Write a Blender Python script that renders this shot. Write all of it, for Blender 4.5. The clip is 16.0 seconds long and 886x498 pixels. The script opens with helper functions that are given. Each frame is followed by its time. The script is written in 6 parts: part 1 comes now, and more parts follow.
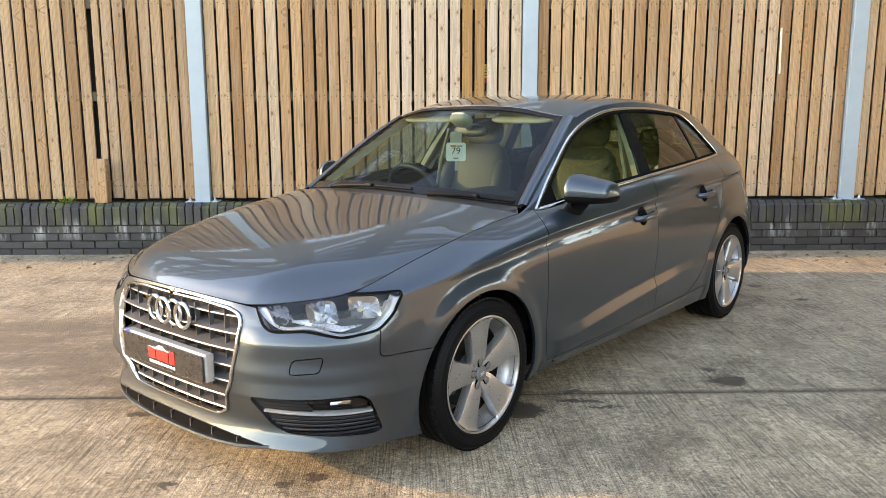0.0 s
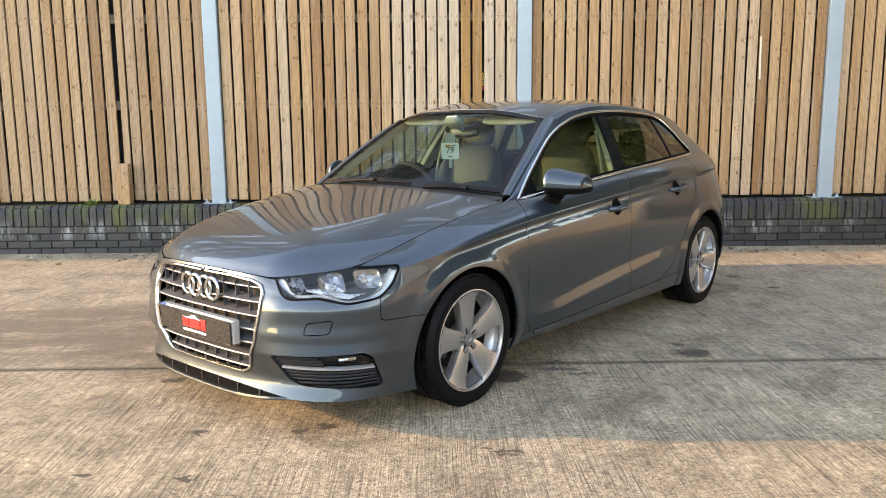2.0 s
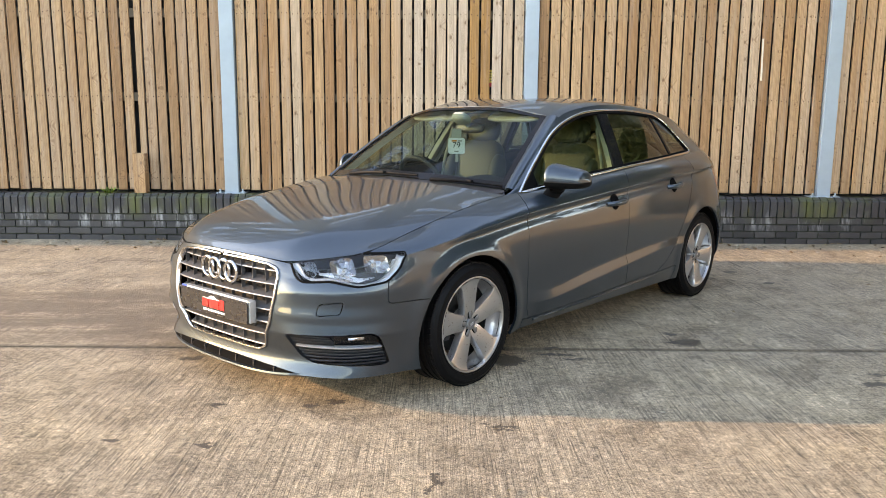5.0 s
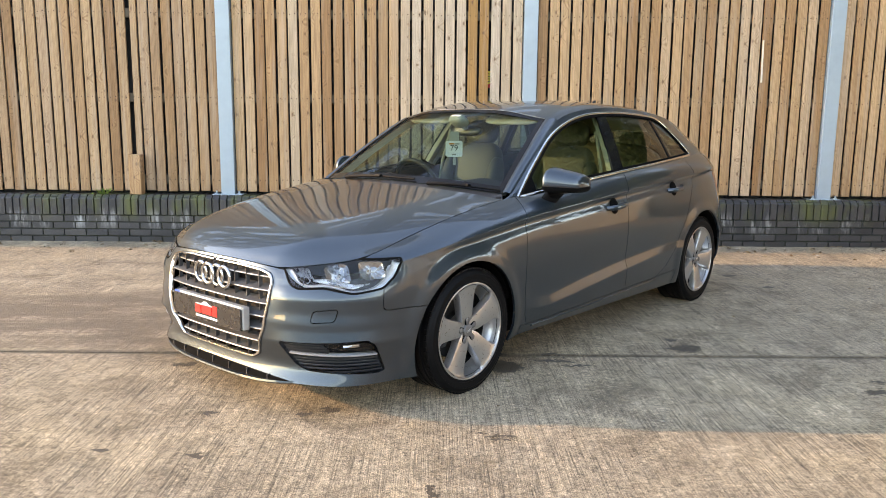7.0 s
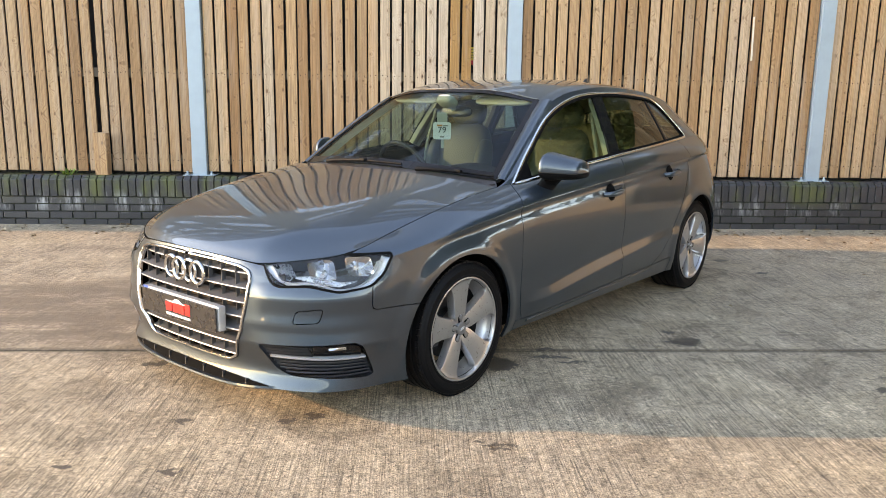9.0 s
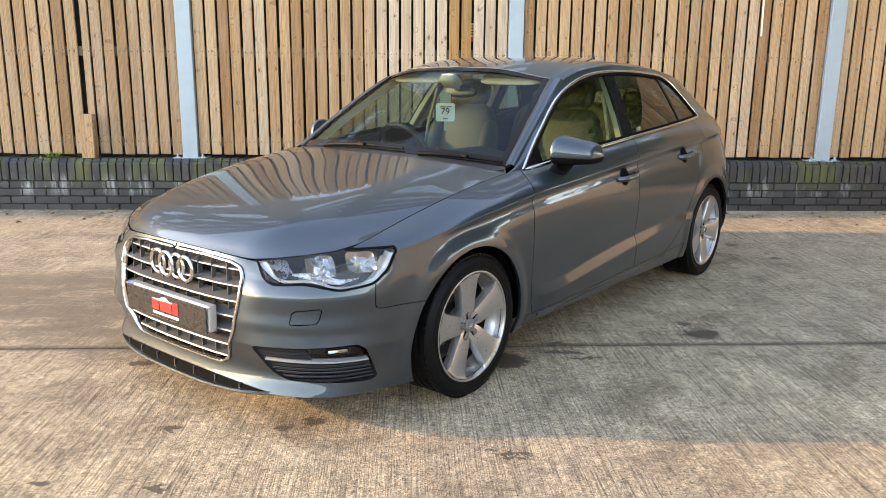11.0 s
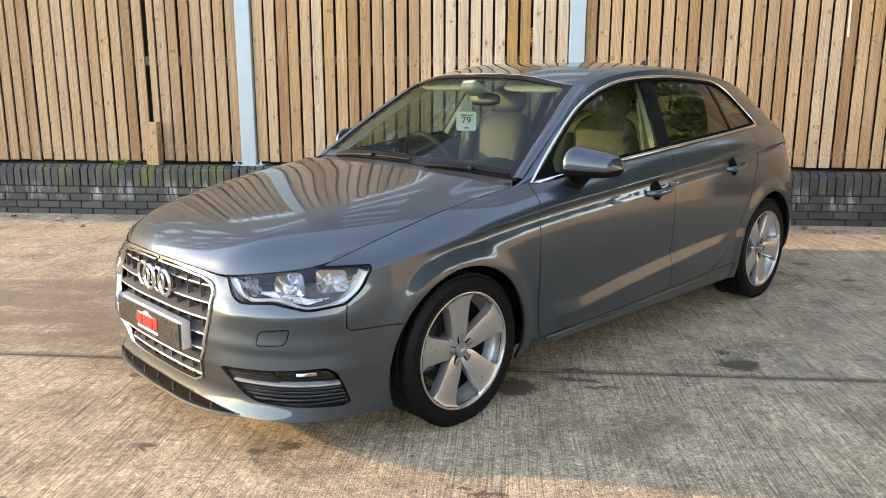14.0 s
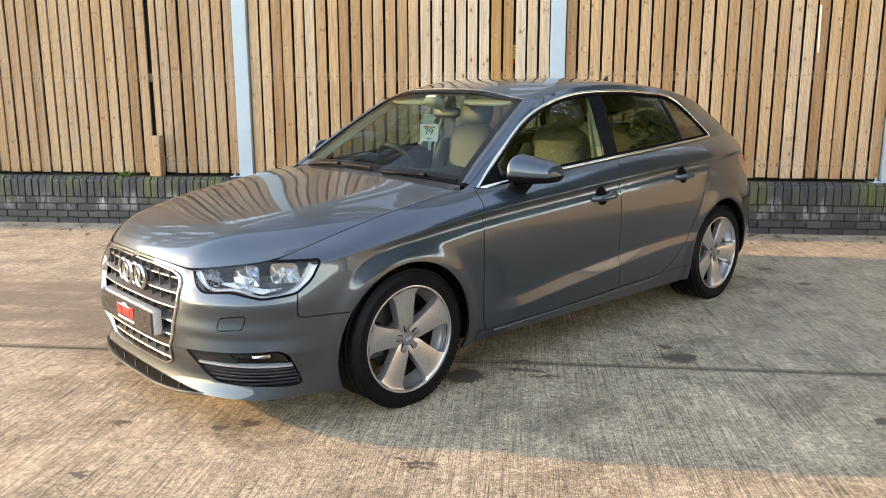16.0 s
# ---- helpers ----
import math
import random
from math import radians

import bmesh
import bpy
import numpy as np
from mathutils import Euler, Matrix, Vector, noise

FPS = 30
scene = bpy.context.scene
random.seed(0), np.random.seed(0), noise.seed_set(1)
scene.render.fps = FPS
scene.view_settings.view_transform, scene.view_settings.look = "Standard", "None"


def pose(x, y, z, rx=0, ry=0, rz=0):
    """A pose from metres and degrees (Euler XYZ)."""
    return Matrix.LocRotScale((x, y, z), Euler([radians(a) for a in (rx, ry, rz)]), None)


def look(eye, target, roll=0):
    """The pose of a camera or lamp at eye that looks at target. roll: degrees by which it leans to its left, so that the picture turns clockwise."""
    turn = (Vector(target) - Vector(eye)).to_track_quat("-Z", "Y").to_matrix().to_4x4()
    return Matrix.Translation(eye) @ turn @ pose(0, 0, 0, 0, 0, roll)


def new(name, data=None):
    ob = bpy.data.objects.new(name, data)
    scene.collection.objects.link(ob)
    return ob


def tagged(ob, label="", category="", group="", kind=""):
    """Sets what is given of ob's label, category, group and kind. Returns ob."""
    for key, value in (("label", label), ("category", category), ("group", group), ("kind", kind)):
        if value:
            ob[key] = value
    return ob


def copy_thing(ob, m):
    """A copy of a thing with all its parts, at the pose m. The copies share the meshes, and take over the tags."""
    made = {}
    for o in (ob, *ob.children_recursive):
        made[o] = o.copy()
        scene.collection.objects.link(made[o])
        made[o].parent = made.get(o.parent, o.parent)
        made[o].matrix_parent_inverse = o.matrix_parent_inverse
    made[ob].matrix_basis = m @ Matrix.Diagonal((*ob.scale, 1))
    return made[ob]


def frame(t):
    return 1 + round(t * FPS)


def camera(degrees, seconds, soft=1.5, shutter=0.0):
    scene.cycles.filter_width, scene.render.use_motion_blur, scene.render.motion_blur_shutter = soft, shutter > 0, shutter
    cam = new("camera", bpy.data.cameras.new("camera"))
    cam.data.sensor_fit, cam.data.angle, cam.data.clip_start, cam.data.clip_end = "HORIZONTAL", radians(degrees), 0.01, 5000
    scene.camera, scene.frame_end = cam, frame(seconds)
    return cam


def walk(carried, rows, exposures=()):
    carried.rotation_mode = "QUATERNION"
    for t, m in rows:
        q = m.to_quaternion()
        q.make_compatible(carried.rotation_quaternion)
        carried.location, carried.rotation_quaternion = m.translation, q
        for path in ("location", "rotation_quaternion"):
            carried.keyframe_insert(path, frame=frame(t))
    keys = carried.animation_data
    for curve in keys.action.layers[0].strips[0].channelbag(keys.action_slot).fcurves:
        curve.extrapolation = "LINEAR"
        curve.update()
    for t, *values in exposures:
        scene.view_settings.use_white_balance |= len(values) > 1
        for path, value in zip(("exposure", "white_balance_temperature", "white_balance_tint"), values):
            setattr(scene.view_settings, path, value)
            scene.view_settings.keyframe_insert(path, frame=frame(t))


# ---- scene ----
from mathutils.bvhtree import BVHTree

cam = camera(59.2, 16.0, 0.9)
PATH = [
    (0, (-0.221, 0.41, 1.312), (-0.174, 2.381, 0.973), -0.1),
    (0.5, (-0.126, 0.364, 1.295), (-0.111, 2.339, 0.978), -0.1),
    (1, (-0.161, 0.219, 1.278), (-0.143, 2.196, 0.977), -0.1),
    (1.5, (-0.18, 0.048, 1.28), (-0.154, 2.025, 0.979), -0.3),
    (2, (-0.163, -0.088, 1.278), (-0.136, 1.886, 0.961), -0.5),
    (2.5, (-0.153, -0.235, 1.272), (-0.139, 1.736, 0.93), -0.6),
    (3, (-0.15, -0.279, 1.276), (-0.153, 1.687, 0.91), -0.3),
    (3.5, (-0.148, -0.275, 1.276), (-0.154, 1.691, 0.912), 0.1),
    (4, (-0.155, -0.292, 1.278), (-0.156, 1.678, 0.928), 0.2),
    (4.5, (-0.161, -0.304, 1.284), (-0.158, 1.666, 0.942), 0.3),
    (5, (-0.156, -0.31, 1.285), (-0.146, 1.663, 0.955), 0.4),
    (7.5, (-0.147, -0.191, 1.305), (-0.131, 1.781, 0.974), 0.6),
    (8, (-0.168, -0.08, 1.307), (-0.127, 1.888, 0.954), 0.6),
    (8.5, (-0.207, -0.014, 1.326), (-0.138, 1.949, 0.949), 0.7),
    (9, (-0.225, 0.023, 1.33), (-0.144, 1.983, 0.939), 0.8),
    (11.5, (-0.267, 0.307, 1.341), (-0.171, 2.253, 0.892), 0.6),
    (12, (-0.252, 0.319, 1.344), (-0.157, 2.266, 0.899), 0.9),
    (12.5, (-0.193, 0.324, 1.347), (-0.129, 2.273, 0.906), 0.8),
    (13, (-0.108, 0.368, 1.342), (-0.091, 2.321, 0.909), 0.7),
    (13.5, (0.038, 0.442, 1.352), (-0.029, 2.393, 0.916), 0.5),
    (14, (0.161, 0.48, 1.345), (0.003, 2.426, 0.913), 0.1),
    (14.5, (0.354, 0.464, 1.352), (0.142, 2.408, 0.932), 0.5),
    (15, (0.487, 0.438, 1.358), (0.248, 2.378, 0.936), 0.1),
    (15.5, (0.497, 0.365, 1.356), (0.263, 2.309, 0.947), -0.4),
    (16, (0.482, 0.182, 1.342), (0.28, 2.133, 0.947), -0.1),
]
walk(cam, [(t, look(eye, target, roll)) for t, eye, target, roll in PATH], [(0.0, 3.50, 10550, 23.5), (3.0, 3.39, 10150, 23.5), (5.0, 3.37, 9950, 23.5), (8.0, 3.39, 9900, 23.5), (12.0, 3.51, 10250, 23.5), (16.0, 3.52, 10550, 23.5)])

# ---------------------------------------------------------------- light
SUN_EL, SUN_AZ = 14.0, 177.5          # where the sun stands: height, and bearing from +x towards +y
world = bpy.data.worlds.new("sky")
scene.world = world
world.use_nodes = True
wn = world.node_tree
sky = wn.nodes.new("ShaderNodeTexSky")
sky.sky_type = "NISHITA"
sky.sun_disc = False
sky.dust_density = 0.1
sky.ozone_density = 2.3
sky.sun_elevation = radians(SUN_EL)
sky.sun_rotation = radians(90.0 - SUN_AZ)
wn.links.new(sky.outputs[0], wn.nodes["Background"].inputs[0])
wn.nodes["Background"].inputs[1].default_value = 0.15

sun = new("sun", bpy.data.lights.new("sun", "SUN"))
sun.data.energy = 0.66
sun.data.angle = radians(0.5)
sun.data.color = (1.0, 0.79, 0.49)
_s = Vector((math.cos(radians(SUN_AZ)) * math.cos(radians(SUN_EL)), math.sin(radians(SUN_AZ)) * math.cos(radians(SUN_EL)), math.sin(radians(SUN_EL))))
sun.matrix_world = look(_s * 60, (0, 0, 0))


# ---------------------------------------------------------------- materials
class Nodes:
    """A small helper to write a node material in a few lines."""

    def __init__(self, name):
        self.mat = bpy.data.materials.new(name)
        self.mat.use_nodes = True
        self.t = self.mat.node_tree
        self.b = self.t.nodes["Principled BSDF"]

    def n(self, kind, **inputs):
        node = self.t.nodes.new("ShaderNode" + kind)
        for k, v in inputs.items():
            self.put(node, k, v)
        return node

    def put(self, node, key, v):
        key = int(key[1:]) if key[0] == "_" else key.replace("_", " ")
        sock = node.inputs[key]
        if hasattr(v, "is_output"):
            self.t.links.new(v, sock)
        else:
            sock.default_value = v

    def set(self, **inputs):
        for k, v in inputs.items():
            self.put(self.b, k, v)
        return self

    def coord(self, which="Object"):
        return self.n("TexCoord").outputs[which]

    def world(self):
        return self.n("NewGeometry").outputs["Position"]

    def mapped(self, vec, scale=(1, 1, 1), rot=(0, 0, 0), loc=(0, 0, 0)):
        return self.n("Mapping", Vector=vec, Scale=scale, Rotation=rot, Location=loc).outputs[0]

    def noise(self, vec, scale, detail=4.0, rough=0.55, dist=0.0):
        return self.n("TexNoise", Vector=vec, Scale=scale, Detail=detail, Roughness=rough, Distortion=dist).outputs[0]

    def ramp(self, fac, stops):
        r = self.n("ValToRGB", Fac=fac)
        e = r.color_ramp.elements
        while len(e) < len(stops):
            e.new(0.5)
        for el, (p, c) in zip(e, stops):
            el.position = p
            el.color = (*c, 1) if not isinstance(c, (int, float)) else (c, c, c, 1)
        return r.outputs[0]

    def mix(self, fac, a, b, mode="MIX"):
        m = self.n("Mix")
        m.data_type, m.blend_type = "RGBA", mode
        for i, v in ((0, fac), (6, a), (7, b)):
            if hasattr(v, "is_output"):
                self.t.links.new(v, m.inputs[i])
            else:
                m.inputs[i].default_value = v if i == 0 or len(v) == 4 else (*v, 1)
        return m.outputs[2]

    def math(self, op, a, b=0.5, c=0.0, clamp=False):
        m = self.n("Math", _0=a, _1=b, _2=c)
        m.operation, m.use_clamp = op, clamp
        return m.outputs[0]

    def bump(self, height, strength=0.3, distance=0.002):
        self.set(Normal=self.n("Bump", Height=height, Strength=strength, Distance=distance).outputs[0])
        return self


def plain(name, color, rough=0.5, metal=0.0, grain=60.0, amount=0.12, bump=0.15, **more):
    """A simple surface with slight variation of colour, gloss and relief."""
    m = Nodes(name)
    v = m.coord()
    a, b = m.noise(v, grain, 5), m.noise(v, grain / 9, 3)
    f = m.math("MULTIPLY_ADD", m.math("ADD", a, b), amount, 1 - amount)
    m.set(Base_Color=m.mix(1.0, (*color, 1), f, "MULTIPLY"), Metallic=metal,
          Roughness=m.math("MULTIPLY_ADD", a, 0.16, rough - 0.08), **more)
    if bump:
        m.bump(a, bump, 0.001)
    return m.mat


# ---------------------------------------------------------------- building helpers
def mesh_of(name, bm, mat=None, smooth=False):
    me = bpy.data.meshes.new(name)
    bmesh.ops.recalc_face_normals(bm, faces=bm.faces)
    bm.to_mesh(me)
    bm.free()
    if mat:
        me.materials.append(mat)
    if smooth:
        me.polygons.foreach_set("use_smooth", [True] * len(me.polygons))
    return me


def part(name, bm, mat, parent, label="", smooth=False):
    """Links a bmesh (or a mesh) as one object under its thing or part."""
    me = bm if isinstance(bm, bpy.types.Mesh) else mesh_of(name, bm, mat, smooth)
    if smooth and not isinstance(bm, bpy.types.Mesh):
        me.set_sharp_from_angle(angle=radians(42))
    ob = new(name, me)
    ob.parent = parent
    return tagged(ob, label) if label else ob


def thing(name, m=None, label="", category="", group="", kind=""):
    ob = new(name)
    ob.empty_display_size = 0.1
    if m is not None:
        ob.matrix_world = m
    return tagged(ob, label, category, group, kind)


def box(bm, x0, x1, y0, y1, z0, z1, bevel=0.0, segs=1):
    made = bmesh.ops.create_cube(bm, size=1.0, matrix=Matrix.Translation(((x0 + x1) / 2, (y0 + y1) / 2, (z0 + z1) / 2)) @ Matrix.Diagonal((x1 - x0, y1 - y0, z1 - z0, 1)))
    if bevel:
        edges = list({e for v in made["verts"] for e in v.link_edges})
        bmesh.ops.bevel(bm, geom=edges, offset=bevel, segments=segs, affect="EDGES", profile=0.5)
    return bm


def boxed(x0, x1, y0, y1, z0, z1, bevel=0.0, segs=1):
    return box(bmesh.new(), x0, x1, y0, y1, z0, z1, bevel, segs)


def curve_through(ctrl):
    """A centripetal Catmull-Rom curve through the control points; s runs from 0 to the last index."""
    p = [Vector(c) for c in ctrl]
    p = [2 * p[0] - p[1]] + p + [2 * p[-1] - p[-2]]
    last = len(ctrl) - 1

    def at(s):
        i = min(max(int(s), 0), last - 1)
        a, b, c, d = p[i:i + 4]
        t0 = 0.0
        t1 = t0 + max((b - a).length, 1e-6) ** 0.5
        t2 = t1 + max((c - b).length, 1e-6) ** 0.5
        t3 = t2 + max((d - c).length, 1e-6) ** 0.5
        t = t1 + (t2 - t1) * (s - i)
        A1 = a * ((t1 - t) / (t1 - t0)) + b * ((t - t0) / (t1 - t0))
        A2 = b * ((t2 - t) / (t2 - t1)) + c * ((t - t1) / (t2 - t1))
        A3 = c * ((t3 - t) / (t3 - t2)) + d * ((t - t2) / (t3 - t2))
        B1 = A1 * ((t2 - t) / (t2 - t0)) + A2 * ((t - t0) / (t2 - t0))
        B2 = A2 * ((t3 - t) / (t3 - t1)) + A3 * ((t - t1) / (t3 - t1))
        return B1 * ((t2 - t) / (t2 - t1)) + B2 * ((t - t1) / (t2 - t1))

    return at


def grid_into(bm, rows):
    """A sheet of quads from rows of points."""
    vs = [[bm.verts.new(p) for p in r] for r in rows]
    for r, q in zip(vs, vs[1:]):
        for i in range(len(r) - 1):
            f = [r[i], r[i + 1], q[i + 1], q[i]]
            f = [v for k, v in enumerate(f) if (v.co - f[k - 1].co).length > 1e-6]
            if len(f) > 2:
                bm.faces.new(f)
    return vs


def coons(c0, c1, d0, d1, nu, nv):
    """Rows of points of the patch between curves c0, c1 (along u) and d0, d1 (along v); all take 0..1."""
    rows = []
    for j in range(nv):
        v = j / (nv - 1)
        row = []
        for i in range(nu):
            u = i / (nu - 1)
            row.append((1 - v) * c0(u) + v * c1(u) + (1 - u) * d0(v) + u * d1(v)
                       - ((1 - u) * (1 - v) * c0(0) + u * (1 - v) * c0(1) + (1 - u) * v * c1(0) + u * v * c1(1)))
        rows.append(row)
    return rows


def tube(bm, pts, r, sides=8, closed=False, caps=True):
    """A round bar along the points; r is a number or one for each point."""
    pts = [Vector(p) for p in pts]
    n = len(pts)
    rings = []
    up = None
    for i, p in enumerate(pts):
        a, b = (pts[i - 1], pts[(i + 1) % n]) if closed else (pts[max(i - 1, 0)], pts[min(i + 1, n - 1)])
        d = (b - a).normalized()
        if up is None:
            up = d.orthogonal().normalized()
        up = (up - d * up.dot(d)).normalized()
        side = d.cross(up)
        rr = r[i] if isinstance(r, (list, tuple)) else r
        rings.append([bm.verts.new(p + rr * (math.cos(2 * math.pi * k / sides) * up + math.sin(2 * math.pi * k / sides) * side)) for k in range(sides)])
    for i in range(n if closed else n - 1):
        q = rings[(i + 1) % n]
        for k in range(sides):
            bm.faces.new((rings[i][k], rings[i][(k + 1) % sides], q[(k + 1) % sides], q[k]))
    if caps and not closed:
        bm.faces.new(rings[0][::-1])
        bm.faces.new(rings[-1])
    return bm


def lathe(bm, profile, n=48, axis="y", centre=(0, 0, 0)):
    """Turns (radius, height) pairs about an axis; heights run along it."""
    rings = []
    for r, h in profile:
        ring = []
        for k in range(n):
            a = 2 * math.pi * k / n
            c, s = r * math.cos(a), r * math.sin(a)
            p = {"y": (c, h, s), "z": (c, s, h), "x": (h, c, s)}[axis]
            ring.append(bm.verts.new(Vector(p) + Vector(centre)))
        rings.append(ring)
    for a, b in zip(rings, rings[1:]):
        for k in range(n):
            bm.faces.new((a[k], a[(k + 1) % n], b[(k + 1) % n], b[k]))
    return bm


def solid_outline(bm, pts, extrude):
    """A closed flat outline given depth along a vector."""
    a = [bm.verts.new(p) for p in pts]
    b = [bm.verts.new(Vector(p) + Vector(extrude)) for p in pts]
    bm.faces.new(a)
    bm.faces.new(b[::-1])
    for i in range(len(a)):
        j = (i + 1) % len(a)
        bm.faces.new((a[i], b[i], b[j], a[j]))
    return bm


# ---------------------------------------------------------------- surfaces of the yard
def concrete_material():
    """Broomed concrete: sandy, with brushed lines, worn aggregate, a darker band and damp oil stains."""
    m = Nodes("brushed_concrete")
    w = m.world()
    big = m.noise(w, 0.55, 5, 0.6)
    mid = m.noise(w, 4.0, 6, 0.65)
    fine = m.noise(w, 150.0, 3, 0.7)
    wavy = m.n("TexNoise", Vector=w, Scale=1.4, Detail=2.0)
    bend = m.n("VectorMath", _0=wavy.outputs["Color"], _1=(0.02, 0.0, 0.0))
    bend.operation = "MULTIPLY"
    bent = m.n("VectorMath", _0=w, _1=bend.outputs[0])
    bent.operation = "ADD"
    lines = m.noise(m.mapped(bent.outputs[0], (150, 2.6, 1), (0, 0, radians(2))), 1.0, 5, 0.72)
    groove = m.noise(m.mapped(bent.outputs[0], (75, 1.0, 1), (0, 0, radians(2))), 1.0, 4, 0.65)
    clump = m.noise(w, 42.0, 6, 0.78)
    grit = m.n("TexVoronoi", Vector=w, Scale=105.0)
    grain_tone = m.n("SeparateColor", Color=grit.outputs["Color"]).outputs[0]
    col = m.ramp(mid, [(0.34, (0.260, 0.201, 0.132)), (0.5, (0.343, 0.266, 0.178)), (0.66, (0.442, 0.345, 0.237))])
    col = m.mix(m.ramp(big, [(0.38, 0.0), (0.62, 0.6)]), col, (0.288, 0.232, 0.172))
    patchy = m.ramp(m.noise(w, 1.1, 4, 0.6), [(0.40, 0.45), (0.56, 1.0)])
    col = m.mix(m.math("MULTIPLY", patchy, 0.75), col, m.ramp(lines, [(0.38, 0.26), (0.48, 0.94), (0.58, 1.36)]), "MULTIPLY")
    col = m.mix(m.math("MULTIPLY", patchy, 0.6), col, m.ramp(groove, [(0.34, 0.42), (0.43, 1.0), (0.62, 1.12)]), "MULTIPLY")
    col = m.mix(0.75, col, m.ramp(fine, [(0.36, 0.25), (0.5, 1.0), (0.64, 1.45)]), "MULTIPLY")
    col = m.mix(0.85, col, m.ramp(clump, [(0.34, 0.40), (0.48, 1.0), (0.64, 1.30)]), "MULTIPLY")
    col = m.mix(0.8, col, m.ramp(grain_tone, [(0.0, (0.62, 0.60, 0.58)), (0.25, (0.98, 0.98, 0.98)), (0.85, (1.04, 1.02, 1.0)), (1.0, (1.42, 1.34, 1.30))]), "MULTIPLY")
    pit = m.n("TexVoronoi", Vector=w, Scale=52.0)
    pits = m.ramp(pit.outputs["Distance"], [(0.10, 0.16), (0.20, 1.0)])
    col = m.mix(m.ramp(m.noise(w, 5.0, 3, 0.6), [(0.44, 0.2), (0.58, 0.9)]), col, pits, "MULTIPLY")
    dapple = m.noise(w, 24.0, 9, 0.85)
    col = m.mix(0.9, col, m.ramp(dapple, [(0.36, 0.50), (0.47, 0.95), (0.60, 1.35)]), "MULTIPLY")
    scratch = m.noise(m.mapped(w, (9, 160, 1), (0, 0, radians(38))), 1.0, 4, 0.7)
    col = m.mix(0.12, col, m.ramp(scratch, [(0.36, 0.55), (0.50, 1.0), (0.64, 1.25)]), "MULTIPLY")
    blot = m.noise(w, 2.3, 10, 0.74, 0.8)
    col = m.mix(0.9, col, m.ramp(blot, [(0.36, (0.62, 0.60, 0.58)), (0.48, (0.97, 0.97, 0.97)), (0.60, (1.14, 1.13, 1.10))]), "MULTIPLY")
    # darker brown band beyond the joint, fading out towards +x
    xyz = m.n("SeparateXYZ", Vector=w)
    band_noise = m.noise(m.mapped(w, (0.8, 2.6, 1)), 1.3, 9, 0.78)
    brown_band = m.math("MULTIPLY", m.ramp(m.math("ABSOLUTE", m.math("SUBTRACT", xyz.outputs[1], 4.75)), [(0.50, 1.0), (0.95, 0.0)]), m.ramp(band_noise, [(0.36, 0.0), (0.52, 1.0)]))
    brown_band = m.math("MULTIPLY", brown_band, m.ramp(m.math("MULTIPLY_ADD", xyz.outputs[0], 0.1, 0.5), [(0.42, 1.0), (0.50, 0.0)]))
    col = m.mix(m.math("MULTIPLY", brown_band, 0.82), col, (0.135, 0.098, 0.068))
    # dirt that has gathered along the slab joint
    edge = m.math("ADD", m.math("ABSOLUTE", m.math("SUBTRACT", xyz.outputs[1], 3.95)), m.math("MULTIPLY_ADD", m.noise(w, 30.0, 5, 0.7), 0.05, -0.025))
    col = m.mix(m.math("MULTIPLY", m.ramp(edge, [(0.012, 1.0), (0.045, 0.0)]), 0.7), col, (0.085, 0.062, 0.042))
    # rusty and oily blots
    wob = m.n("TexNoise", Vector=w, Scale=11.0, Detail=8.0, Roughness=0.75)
    warp = m.n("VectorMath", _0=wob.outputs["Color"], _1=(0.20, 0.20, 0.0))
    warp.operation = "MULTIPLY"
    moved = m.n("VectorMath", _0=w, _1=warp.outputs[0])
    moved.operation = "ADD"
    mask = 0.0
    for bx, by, rx, ry in STAINS:
        d = m.n("Mapping", Vector=moved.outputs[0], Location=(-(bx + 0.10) / rx, -(by + 0.10) / ry, 0), Scale=(1 / rx, 1 / ry, 0))
        ln = m.n("VectorMath", _0=d.outputs[0])
        ln.operation = "LENGTH"
        mask = m.math("MAXIMUM", m.ramp(ln.outputs["Value"], [(0.5, 1.0), (1.0, 0.0)]), mask)
    speck = m.noise(w, 60.0, 4, 0.7)
    mask = m.ramp(m.math("ADD", mask, m.math("MULTIPLY_ADD", speck, 1.3, -0.80)), [(0.26, 0.0), (0.38, 1.0)])
    col = m.mix(m.math("MULTIPLY", mask, 0.95), col, (0.058, 0.042, 0.027))
    dirt = m.ramp(m.noise(w, 1.7, 6, 0.7, 0.6), [(0.56, 0.0), (0.70, 0.55)])
    col = m.mix(dirt, col, (0.16, 0.115, 0.075))
    m.set(Base_Color=col, Roughness=m.math("MULTIPLY_ADD", mask, -0.25, 0.88))
    h = m.math("ADD", m.math("MULTIPLY", lines, 1.0), m.math("ADD", m.math("MULTIPLY", fine, 0.55), m.math("MULTIPLY", clump, 1.1)))
    m.bump(h, 0.95, 0.009)
    return m.mat


STAINS = [(1.28, 4.10, .13, .085), (1.25, 4.27, .055, .04), (0.22, 3.74, .13, .12), (0.49, 3.985, .06, .03), (0.50, 3.845, .15, .028), (0.60, 3.775, .11, .022), (0.21, 3.97, .05, .03), (2.341, 6.275, .075, .05), (2.485, 5.815, .07, .045), (-0.17, 2.31, .022, .10),
          (2.01, 3.38, .09, .05), (2.11, 3.52, .05, .03), (0.12, 2.81, .10, .016), (0.05, 2.86, .05, .012), (-0.73, 3.06, .06, .035), (-0.61, 3.10, .06, .035),
          (-1.16, 3.05, .05, .03), (-1.49, 3.75, .08, .05), (-1.47, 2.66, .05, .03), (-1.09, 2.62, .05, .025)]


